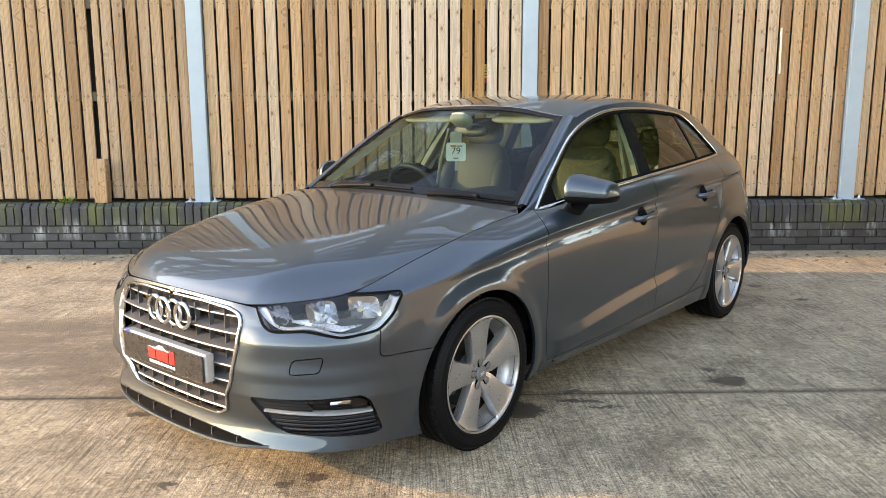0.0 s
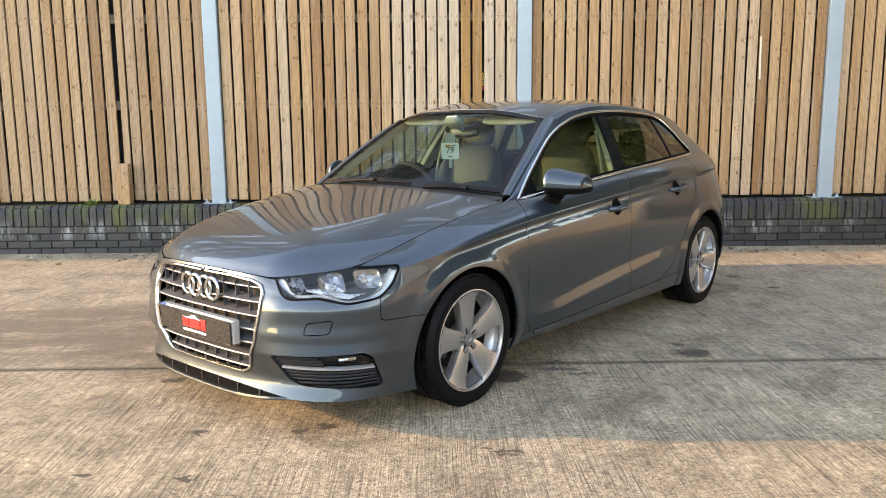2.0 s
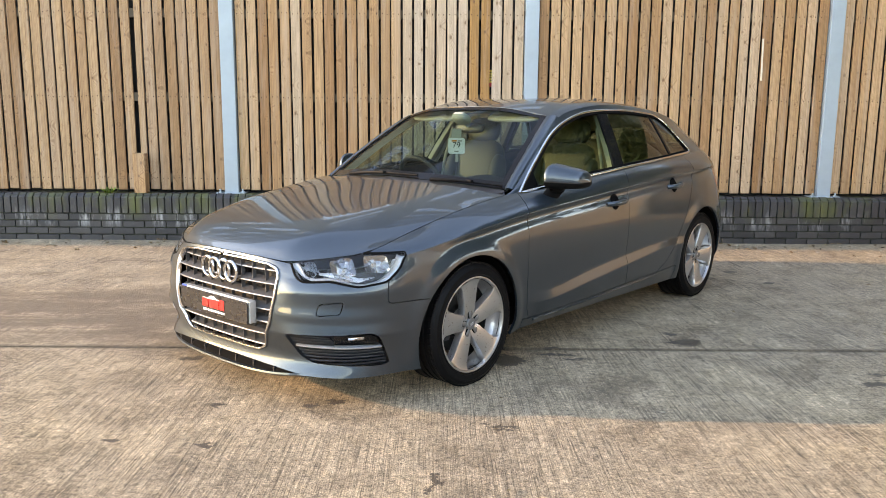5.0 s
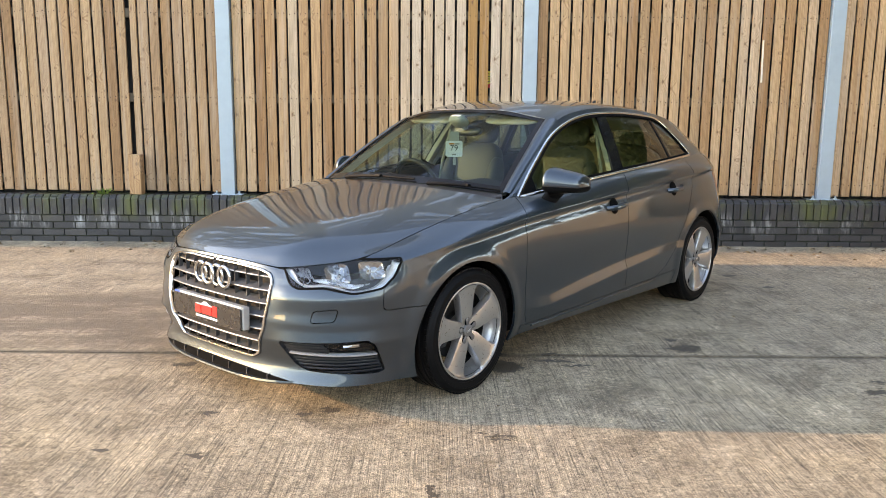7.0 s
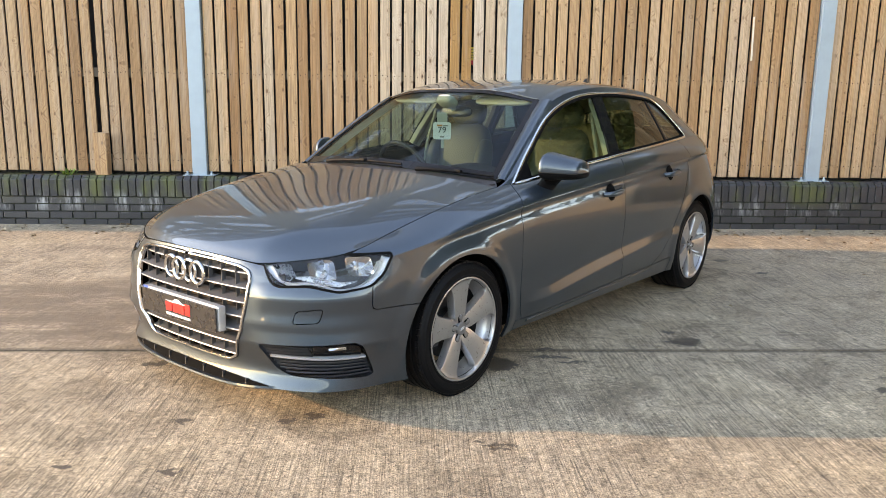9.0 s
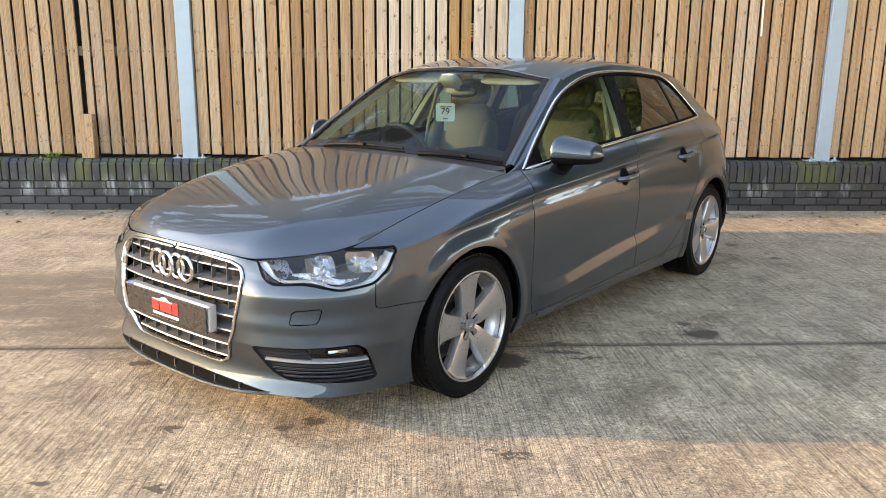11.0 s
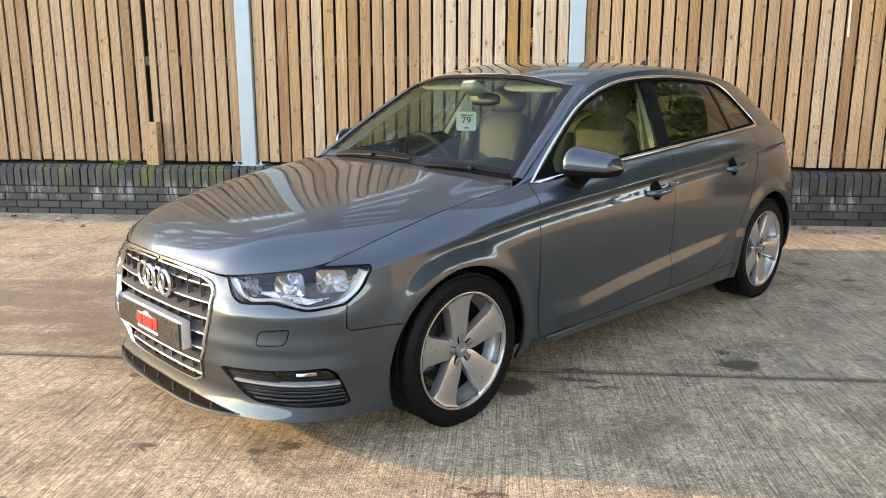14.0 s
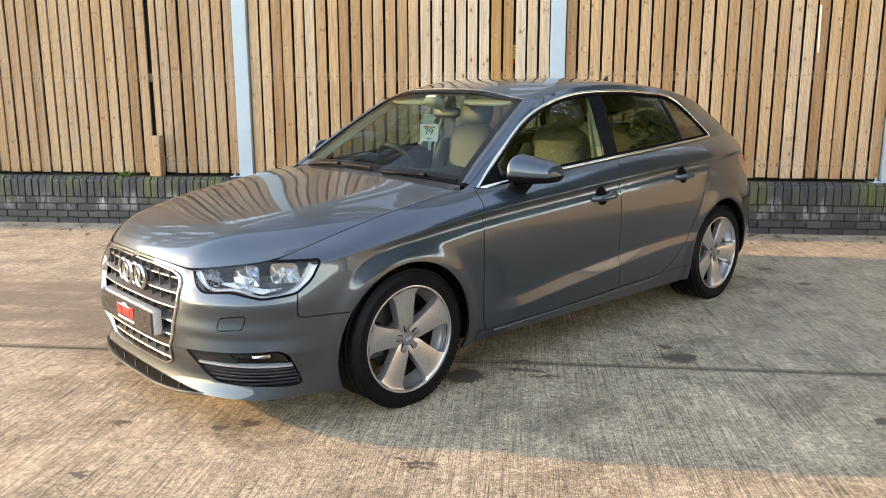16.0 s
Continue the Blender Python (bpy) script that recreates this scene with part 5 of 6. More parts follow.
# washer covers show as a fine line; body shut lines below the bonnet
for sd in (1, -1):
    # door handles, each over a black disc painted for its recess's shade
    for key, x, z in (("front", 1.325, .797), ("rear", 2.135, .850)):
        d = doors[key, sd]
        shade_disc = bmesh.new()
        rows = []
        for i in range(9):
            r = 0.048 * (1 - i / 8)
            rows.append([flip(surf("side", (x - 0.02 + r * math.cos(2 * math.pi * k / 28), z + 0.003 + r * math.sin(2 * math.pi * k / 28)), 0.0022 if i == 0 else 0.0012), sd) for k in range(29)])
        grid_into(shade_disc, rows)
        part("handle_dish", shade_disc, MAT_VOID, d, "black disc for the shade in the handle's recess", True)
        bm = bmesh.new()
        rows = []
        for i in range(21):
            t = -1 + 2 * i / 20
            base = surf("side", (x + 0.108 * t, z + 0.006 * t))
            bow = 0.042 * (1 - t ** 4) + 0.004
            hz = 0.016 * (1 - 0.25 * t * t) + 0.001
            ring = []
            for k in range(13):
                a = 2 * math.pi * k / 12
                ring.append(flip(base + Vector((0, bow - 0.012 + 0.012 * math.cos(a), hz * math.sin(a))), sd))
            rows.append(ring)
        grid_into(bm, rows)
        bm.faces.new([bm.verts[k] for k in range(12)]) if bm.verts.ensure_lookup_table() else None
        part("handle", bm, MAT_PAINT, d, "body-coloured handle", True)


def door_mirror(side):
    """A folded-out door mirror: painted shell, black foot and lower edge, on the front door."""
    d = doors["front", side]
    bm = bmesh.new()
    low = bmesh.new()
    rows, rows2 = [], []
    n, m = 18, 28
    for i in range(n + 1):
        t = i / n
        w = 0.805 + 0.185 * t
        end = max(1 - abs(2 * t - 1) ** (10 if t < 0.5 else 5.5), 0.0) ** 0.40
        cx = 0.700 + 0.110 * t
        cz = 0.962 - 0.010 * t
        hz = (0.097 - 0.040 * t) * max(end, 0.06)
        hx = (0.098 - 0.014 * t) * max(end, 0.06)
        ring, ring2 = [], []
        for k in range(m + 1):
            a = 2 * math.pi * k / m
            c, s = math.cos(a), math.sin(a)
            ex = math.copysign(abs(c) ** 0.75, c) * hx * (1 if c < 0 else 0.62)
            ez = math.copysign(abs(s) ** 0.85, s) * hz * (1.0 if s > 0 else 0.52)
            ring.append(Vector((cx + ex, w, cz + ez)))
        rows.append([flip(p, side) for p in ring])
    grid_into(bm, rows)
    shell = part("door_mirror", bm, MAT_PAINT, d, "body-coloured door mirror with black foot", True)
    # dark lower shell, a little proud
    rows = []
    for i in range(n + 1):
        t = i / n
        w = 0.805 + 0.185 * t
        end = max(1 - abs(2 * t - 1) ** (10 if t < 0.5 else 5.5), 0.0) ** 0.40
        cx, cz = 0.700 + 0.110 * t, 0.962 - 0.010 * t
        hz, hx = (0.100 - 0.040 * t) * max(end, 0.06), (0.101 - 0.014 * t) * max(end, 0.06)
        ring = []
        for k in range(15):
            a = math.pi * (1.04 + 0.92 * k / 14)
            c, s = math.cos(a), math.sin(a)
            ring.append(flip(Vector((cx + math.copysign(abs(c) ** 0.75, c) * hx * (1 if c < 0 else 0.62), w, cz + math.copysign(abs(s) ** 0.85, s) * hz * 0.56)), side))
        rows.append(ring)
    grid_into(low, rows)
    part("lower_shell", low, MAT_RUBBER, shell, "black lower edge", True)
    bm = bmesh.new()
    rows = []
    for i in range(9):
        t = i / 8
        c = Vector((0.668 + 0.03 * t, 0.806 + 0.050 * t, 0.846 + 0.080 * t))
        sx, sz = 0.050 + 0.004 * t, 0.036 + 0.006 * t
        rows.append([flip(c + Vector((sx * math.cos(2 * math.pi * k / 16), 0.02 * math.cos(2 * math.pi * k / 16), sz * math.sin(2 * math.pi * k / 16))), side) for k in range(17)])
    grid_into(bm, rows)
    part("mirror_foot", bm, MAT_RUBBER, shell, "black mirror foot", True)
    bm = bmesh.new()
    pts = [flip(Vector((0.700 + 0.110 * t - (0.098 - 0.014 * t) * max(1 - abs(2 * t - 1) ** (10 if t < 0.5 else 5.5), 0) ** 0.40 - 0.003, 0.805 + 0.185 * t, 0.956 - 0.010 * t)), side) for t in [0.12 + 0.8 * i / 14 for i in range(15)]]
    tube(bm, pts, 0.0022, 6)
    part("indicator_strip", bm, MAT_BRONZE, shell, "thin clear indicator strip", True)


for sd in (1, -1):
    door_mirror(sd)

# aerial fin on the roof
bm = bmesh.new()
rows = []
for i in range(9):
    t = i / 8
    ring = []
    for k in range(17):
        a = 2 * math.pi * k / 16
        ring.append(Vector((2.46 + 0.05 * t + 0.055 * (1 - 0.72 * t) * math.cos(a), 0.020 * (1 - 0.8 * t) * math.sin(a), 1.376 + 0.072 * t - 0.03 * (1 - t) * math.cos(a) * 0.25)))
    rows.append(ring)
grid_into(bm, rows)
bm.faces.new([v for v in bm.verts][-17:-1])
part("roof_aerial", bm, MAT_TRIM, car, "small black aerial fin", True)

# ---------------------------------------------------------------- car: wheels
def wheel_unit(x, z, side, track, turn):
    """An alloy wheel with five broad flat spokes; built facing -y, then set on its axle."""
    R = z + 0.0015
    tyre_prof = [(0.222, -0.085), (0.233, -0.098), (0.238, -0.106), (0.2425, -0.108), (0.246, -0.107), (0.248, -0.1045), (0.262, -0.1075), (0.2755, -0.1075), (0.277, -0.1055), (0.286, -0.103), (0.295, -0.096), (0.3005, -0.0875), (R - 0.002, -0.077)]
    for y0 in (-0.048, -0.008, 0.032):
        tyre_prof += [(R, y0 - 0.014), (R - 0.007, y0 - 0.011), (R - 0.007, y0 + 0.000), (R, y0 + 0.003)]
    tyre_prof += [(R - 0.001, 0.076), (0.303, 0.09), (0.275, 0.113), (0.245, 0.112), (0.215, 0.085)]
    base = Matrix.Translation((x, -side * track, z)) @ Matrix.Rotation(0 if side > 0 else math.pi, 4, "Z")

    def set_on(bm, turned=0.0):
        bmesh.ops.transform(bm, matrix=base @ Matrix.Rotation(-turned, 4, "Y"), verts=bm.verts)
        return bm

    bm = set_on(lathe(bmesh.new(), tyre_prof, 112))
    for v in bm.verts:
        if v.co.z < 0.0005:
            v.co.z = 0.0005
    wheel = part("wheel", bm, MAT_RUBBER, car, "black tyre on a silver five-spoke alloy wheel", True)
    # shoulder blocks with open sipes
    bm = bmesh.new()
    for k in range(72):
        a = 2 * math.pi * k / 72
        for y0, y1 in ((-0.0935, -0.066), (0.066, 0.096)):
            m = Matrix.Rotation(-a, 4, "Y") @ Matrix.Translation((R - 0.004, (y0 + y1) / 2, 0)) @ Matrix.Rotation(0.22 if y0 < 0 else -0.22, 4, "Z")
            bmesh.ops.create_cube(bm, size=1.0, matrix=m @ Matrix.Diagonal((0.008, y1 - y0, 0.0215, 1)))
    set_on(bm)
    for v in bm.verts:
        if v.co.z < 0.0005:
            v.co.z = 0.0005
    tagged(part("tread", bm, MAT_RUBBER, wheel, "tread blocks"), kind="stuff")
    # raised marks on the sidewall, too small to read
    bm = bmesh.new()
    rw = random.Random(5)
    for start, count in ((62, 9), (200, 11), (300, 6)):
        a = math.radians(start)
        for k in range(count):
            wide = rw.uniform(0.010, 0.017)
            m = Matrix.Rotation(-a, 4, "Y") @ Matrix.Translation((0.2685, -0.1076, 0))
            bmesh.ops.create_cube(bm, size=1.0, matrix=m @ Matrix.Diagonal((0.0085, 0.0011, wide * 0.55, 1)))
            a += (wide + 0.004) / 0.2685
    tagged(part("sidewall_marks", set_on(bm), MAT_RUBBER, wheel, "raised sidewall marks"), kind="stuff")
    barrel_in = [(0.2165, -0.062), (0.2080, -0.045), (0.201, -0.028), (0.198, -0.022)]
    lip = [(0.233, -0.096), (0.236, -0.100), (0.2355, -0.1045), (0.232, -0.1058), (0.2285, -0.1045), (0.2262, -0.0990), (0.2235, -0.0860), (0.2190, -0.0680), (0.2165, -0.062)]
    part("rim", set_on(lathe(bmesh.new(), lip, 96)), MAT_ALLOY, wheel, "silver alloy rim", True)
    part("barrel", set_on(lathe(bmesh.new(), barrel_in, 96)), MAT_ALLOY, wheel, "deep inner barrel", True)
    # deeper half of the barrel: shade inside the wheel put into the colour
    part("barrel_depth", set_on(lathe(bmesh.new(), [(0.198, -0.022), (0.193, 0.02), (0.203, 0.09), (0.224, 0.10)], 64)), MAT_BARREL, wheel, "inner barrel, its shade put in as near-black", True)
    spoke_prof = [(0.026, 0.020, -0.074), (0.048, 0.0310, -0.0795), (0.066, 0.0365, -0.0835), (0.095, 0.0400, -0.0870), (0.130, 0.0445, -0.0905), (0.162, 0.0500, -0.0935), (0.186, 0.0545, -0.0955), (0.204, 0.0590, -0.0970), (0.2150, 0.0650, -0.0985), (0.2225, 0.0745, -0.1003), (0.2275, 0.0830, -0.1028)]
    for k in range(5):
        bm = bmesh.new()
        rows = []
        for r, h, y in spoke_prof:
            row = []
            for t, wider, dy in ((-1, 0.006, 0.038), (-1, 0.0055, 0.022), (-1, 0.003, 0.0065), (-1, 0.0012, 0.0010), (-1, -0.002, 0.0), (0, 0, -0.0006), (1, -0.002, 0.0), (1, 0.0012, 0.0010), (1, 0.003, 0.0065), (1, 0.0055, 0.022), (1, 0.006, 0.038)):
                hh = t * (h + wider)
                rr = math.sqrt(max(r * r - hh * hh, 0.0001)) if r > 0.19 else r
                row.append(Vector((rr, y + dy, hh)))
            rows.append(row)
        grid_into(bm, rows)
        part("spoke", set_on(bm, math.radians(turn + 72 * k)), MAT_ALLOY, wheel, "", True)
    hub = set_on(lathe(bmesh.new(), [(0.074, -0.02), (0.072, -0.058), (0.066, -0.070), (0.052, -0.0745), (0.0335, -0.0765), (0.0325, -0.070), (0.001, -0.070)], 48))
    part("hub", hub, MAT_ALLOY, wheel, "", True)
    cap = set_on(lathe(bmesh.new(), [(0.031, -0.070), (0.031, -0.0845), (0.0285, -0.0875), (0.020, -0.0885), (0.001, -0.089)], 40))
    cap = part("centre_cap", cap, MAT_CAP, wheel, "grey centre cap", True)
    for k in range(4):
        bm = bmesh.new()
        tube(bm, [(-0.0105 + 0.007 * k + 0.0052 * math.cos(2 * math.pi * q / 16), -0.0892, 0.0052 * math.sin(2 * math.pi * q / 16)) for q in range(16)], 0.0009, 5, True)
        part("cap_ring", set_on(bm, math.radians(18)), MAT_SATIN, cap, "", True)
    # bolt covers: petals round the cap, each over a wider black petal
    for k in range(5):
        for name, mat, grow, y0, y1 in (("bolt_well", MAT_VOID, 0.0030, -0.060, -0.0842), ("wheel_bolt", MAT_CAP, 0.0, -0.060, -0.0868)):
            bm = bmesh.new()
            rim_pts = []
            for q in range(25):
                a = -math.pi / 2 + math.pi * q / 24
                rim_pts.append((0.0535 + (0.0125 + grow) * math.cos(a), (0.0125 + grow) * math.sin(a)))
            rim_pts += [(0.030, 0.0072 + grow), (0.030, -0.0072 - grow)]
            rows = []
            for y, f in ((y0, 1.0), (y1 + 0.0015, 1.0), (y1, 0.86)):
                rows.append([Vector((0.045 + (px - 0.045) * f, y, pz * f)) for px, pz in rim_pts + rim_pts[:1]])
            grid_into(bm, rows)
            bmesh.ops.remove_doubles(bm, verts=bm.verts, dist=1e-6)
            bm.verts.ensure_lookup_table()
            bm.faces.new([v for v in bm.verts if abs(v.co.y - y1) < 1e-6])
            part(name, set_on(bm, math.radians(turn + 36 + 72 * k - 36)), mat, wheel, "", True)
    part("brake_disc", set_on(lathe(bmesh.new(), [(0.148, 0.030), (0.148, 0.005), (0.145, 0.003), (0.085, 0.003), (0.08, -0.02), (0.001, -0.02)], 48)), MAT_BRONZE, wheel, "steel brake disc", True)
    bm = boxed(-0.165, -0.085, -0.03, 0.06, -0.075, 0.075, 0.014, 2)
    for zz in (-0.045, 0.045):
        tube(bm, [(-0.125, -0.045, zz), (-0.125, -0.02, zz)], 0.011, 8)
    part("brake_caliper", set_on(bm), MAT_TRIM, wheel, "", True)
    return wheel


for sd in (1, -1):
    wheel_unit(-0.024, 0.302, sd, 0.768, 97 if sd > 0 else 40)
    wheel_unit(2.615, 0.308, sd, 0.750, 64 if sd > 0 else 20)
    # wheel housings
    for (cx, cz) in (FRONT_AXLE, REAR_AXLE):
        bm = bmesh.new()
        rows = []
        for i in range(33):
            a = math.radians(-12 + 204 * i / 32)
            rows.append([Vector((cx + r * math.cos(a), -sd * w, max(cz + r * math.sin(a), 0.13))) for r, w in ((ARCH + 0.006, 0.852 - 0.04 * (math.sin(a) < 0.3)), (ARCH + 0.012, 0.80), (ARCH + 0.014, 0.56), (0.02, 0.555))])
        grid_into(bm, rows)
        part("wheel_liner", bm, MAT_VOID, car, "black wheel housing", True)

# dark underside and engine bay
part("underbody", boxed(-0.70, 3.25, -0.56, 0.56, 0.145, 0.25), MAT_VOID, car, "black underside")
part("floor_pan", boxed(0.40, 2.22, -0.70, 0.70, 0.165, 0.27), MAT_VOID, car)
part("engine_bay", boxed(-0.76, 0.36, -0.54, 0.54, 0.25, 0.62), MAT_VOID, car)
part("bulkhead", boxed(0.34, 0.40, -0.74, 0.74, 0.25, 0.86), MAT_VOID, car)

# ---------------------------------------------------------------- car: cabin
dash = bmesh.new()
rows = []
for i in range(25):
    w = -0.70 + 1.40 * i / 24
    hump = 0.035 * math.exp(-((w + 0.36) / 0.16) ** 2)
    rows.append([Vector((0.40, w, 0.90)), Vector((0.55, w, 0.925)), Vector((0.72, w, 0.930 + hump)), Vector((0.80, w, 0.90 + hump)), Vector((0.83, w, 0.82)), Vector((0.80, w, 0.60)), Vector((0.74, w, 0.45))])
rows = [[Vector((p.x, -p.y * -1, p.z)) for p in r] for r in rows]
grid_into(dash, rows)
dashboard = part("dashboard", dash, MAT_DASH, car, "dark moulded dashboard", True)
# cream bar imitates a pale reflection over the dashboard
part("demister_vent", boxed(0.600, 0.622, -0.06, 0.545, 0.929, 0.936, 0.002), MAT_CREAM, dashboard, "pale bar in place of a reflection along the windscreen")
bm = bmesh.new()
C = Vector((0.93, 0.36, 0.865))
tiltm = Matrix.Rotation(math.radians(-24), 3, "Y")
tube(bm, [C + tiltm @ Vector((0, 0.182 * math.cos(2 * math.pi * k / 48), 0.182 * math.sin(2 * math.pi * k / 48))) for k in range(48)], 0.016, 10, True)
steer = part("steering_wheel", bm, MAT_DASH, car, "dark leather steering wheel", True)
bm = bmesh.new()
for a in (0, 180, 270):
    tube(bm, [C + tiltm @ Vector((-0.015, 0, 0)), C + tiltm @ Vector((0, 0.18 * math.cos(math.radians(a)), 0.18 * math.sin(math.radians(a))))], 0.02, 6)
bmesh.ops.create_uvsphere(bm, u_segments=16, v_segments=10, radius=0.06, matrix=Matrix.Translation(C + Vector((-0.01, 0, 0))) @ Matrix.Diagonal((0.5, 1, 0.9, 1)))
part("steering_hub", bm, MAT_DASH, steer, "", True)


def padded(bm, centre, size, power=3.2, lean=0.0, nu=22, nv=14):
    """A cushion: a rounded block, leaned back by some degrees."""
    rot = Matrix.Rotation(math.radians(lean), 3, "Y")
    rows = []
    for j in range(nv + 1):
        b = -math.pi / 2 + math.pi * j / nv
        row = []
        for i in range(nu + 1):
            a = 2 * math.pi * i / nu
            f = lambda v: math.copysign(abs(v) ** (2 / power), v)
            p = Vector((size[0] * f(math.cos(b)) * f(math.cos(a)), size[1] * f(math.cos(b)) * f(math.sin(a)), size[2] * f(math.sin(b))))
            row.append(Vector(centre) + rot @ p)
        rows.append(row)
    grid_into(bm, rows)
    bmesh.ops.remove_doubles(bm, verts=bm.verts, dist=1e-5)
    return bm


def front_seat(w):
    part_of = part("front_seat", padded(bmesh.new(), (1.20, w, 0.50), (0.27, 0.235, 0.085), 3.5, -8), MAT_LEATHER, car, "beige leather front seat", True)
    part("seat_back", padded(bmesh.new(), (1.505, w, 0.82), (0.062, 0.205, 0.33), 4.0, 17), MAT_LEATHER, part_of, "", True)
    for s in (-1, 1):
        part("bolster", padded(bmesh.new(), (1.45, w + s * 0.205, 0.78), (0.075, 0.045, 0.27), 3.0, 17), MAT_LEATHER, part_of, "", True)
    part("head_restraint", padded(bmesh.new(), (1.60, w, 1.205), (0.05, 0.135, 0.088), 2.8, 12), MAT_LEATHER, part_of, "beige head restraint", True)
    bm = bmesh.new()
    for s in (-0.05, 0.05):
        tube(bm, [(1.575, w + s, 1.08), (1.597, w + s, 1.18)], 0.006, 8)
    part("restraint_stalks", bm, MAT_CHROME, part_of, "", True)


front_seat(0.37)
front_seat(-0.37)
bench = part("rear_bench", padded(bmesh.new(), (2.10, 0, 0.53), (0.25, 0.62, 0.09), 4.5), MAT_LEATHER, car, "beige leather rear bench", True)
part("bench_back", padded(bmesh.new(), (2.40, 0, 0.83), (0.07, 0.60, 0.31), 5, 18), MAT_LEATHER, bench, "", True)
for w in (-0.36, 0.36):
    part("head_restraint", padded(bmesh.new(), (2.50, w, 1.15), (0.045, 0.12, 0.07), 2.8, 12), MAT_LEATHER, bench, "beige head restraint", True)
part("parcel_shelf", boxed(2.55, 3.1, -0.55, 0.55, 0.96, 0.975), MAT_DASH, car)

# lining of the roof and the pillars, door cards
put_panel("roof_lining", [(roof, all_of(roof))], [MAT_CREAM], BOTH, rim=0, sink=0.035, label="cream roof lining")
for sd in (1, -1):
    for sheets, path, half, nm in (((glasshouse,), [(1.475, .99), (1.525, 1.16), (1.575, 1.33)], 0.045, "pillar_lining"), ((glasshouse,), [(2.30, 1.03), (2.285, 1.18), (2.26, 1.31)], 0.05, "rear_pillar_lining")):
        part(nm, ribbon("side", resampled(path, 0.05, False), half, -0.028, 0.045, False, sheets, sd), MAT_DASH if "rear" in nm else MAT_CREAM, car, "dark rear pillar lining" if "rear" in nm else "cream pillar lining", True)
    bm = bmesh.new()
    grid_into(bm, [[flip(screen_side(i / 12) + Vector((0.03, -0.004, -0.012)), sd), flip(screen_side(i / 12) + Vector((0.065, -0.03, -0.03)), sd)] for i in range(13)])
    part("pillar_lining", bm, MAT_CREAM, car, "cream pillar lining", True)
    bm = bmesh.new()
    rows = []
    for i in range(50):
        s = 6.35 + 4.3 * i / 49
        col = flank_column([f(s) for f in levels], [i / 4 for i in range(25)])
        rows.append([flip(Vector((p.x, p.y - 0.055, p.z)), sd) for p in col[4:24]] + [flip(hood_edge(s) + Vector((0, -0.02, -0.012)), sd), flip(hood_edge(s) + Vector((0, -0.004, -0.012)), sd)])
    grid_into(bm, rows)
    part("door_card", bm, MAT_DASH, car, "dark inner door card", True)
    bm = bmesh.new()
    tube(bm, [(1.52, -sd * 0.60, 1.23), (1.50, -sd * 0.66, 1.0), (1.46, -sd * 0.70, 0.6)], 0.012, 6)
    part("seat_belt", bm, MAT_CREAM, car, "pale seat belt", True)
    part("sun_visor", padded(bmesh.new(), (1.035, -sd * 0.315, 1.302), (0.060, 0.195, 0.012), 4.0, -28), MAT_CREAM, car, "cream sun visor", True)
# mirror inside the screen
bm = padded(bmesh.new(), (0.985, 0, 1.228), (0.022, 0.115, 0.034), 3.0, 10)
inner = part("cabin_mirror", bm, MAT_TRIM, car, "dark rear-view mirror", True)
part("mirror_mount", tube(bmesh.new(), [(0.965, 0, 1.24), (0.93, 0, 1.285), (0.90, 0, 1.318)], 0.018, 8), MAT_CREAM, inner, "", True)
part("sensor_housing", padded(bmesh.new(), (0.90, 0, 1.285), (0.05, 0.06, 0.03), 3.0, 30), MAT_CREAM, inner, "pale sensor housing", True)

# tag that hangs from the mirror
tag = thing("hanging_tag", CAR @ Matrix.Translation((0.85, -0.005, 1.118)) @ Matrix.Rotation(math.radians(38), 4, "Z"), "white numbered card hanging from the car's mirror", "tag")
bm = bmesh.new()
solid_outline(bm, [(0, p.x, p.y) for p in rounded([(-.052, -.049), (.052, -.049), (.052, .049), (-.052, .049)], .014, 4)], (0.002, 0, 0))
part("card", bm, MAT_PRINT_WHITE, tag)
part("card_band", boxed(-0.002, -0.0003, -.002, .030, .026, .036), MAT_AMBER_PRINT, tag, "orange printed band")
part("card_band", boxed(-0.002, -0.0003, -.034, -.006, .027, .034), MAT_EDGE, tag, "grey printed band")
part("card_line", boxed(-0.002, -0.0003, -.013, .013, -.038, -.030), MAT_EDGE, tag, "dark printed line")
fc = bpy.data.curves.new("number", "FONT")
fc.body, fc.size, fc.extrude, fc.align_x, fc.align_y = "79", 0.050, 0.0006, "CENTER", "CENTER"
tmp = bpy.data.objects.new("number", fc)
me = bpy.data.meshes.new_from_object(tmp)
me.materials.append(MAT_TRIM)
num = part("number", me, None, tag, "dark printed number 79")
num.matrix_local = Matrix.Translation((-0.0022, 0, 0.004)) @ Matrix.Rotation(radians(-90), 4, "Z") @ Matrix.Rotation(radians(90), 4, "X")
part("hook", boxed(0.0005, 0.003, -0.030, 0.030, 0.046, 0.105, 0.001), MAT_CREAM, tag, "pale plastic hanger")
part("tail", boxed(0.0005, 0.003, -0.012, 0.006, -0.100, -0.047, 0.001), MAT_CREAM, tag, "pale plastic tail of the hanger")

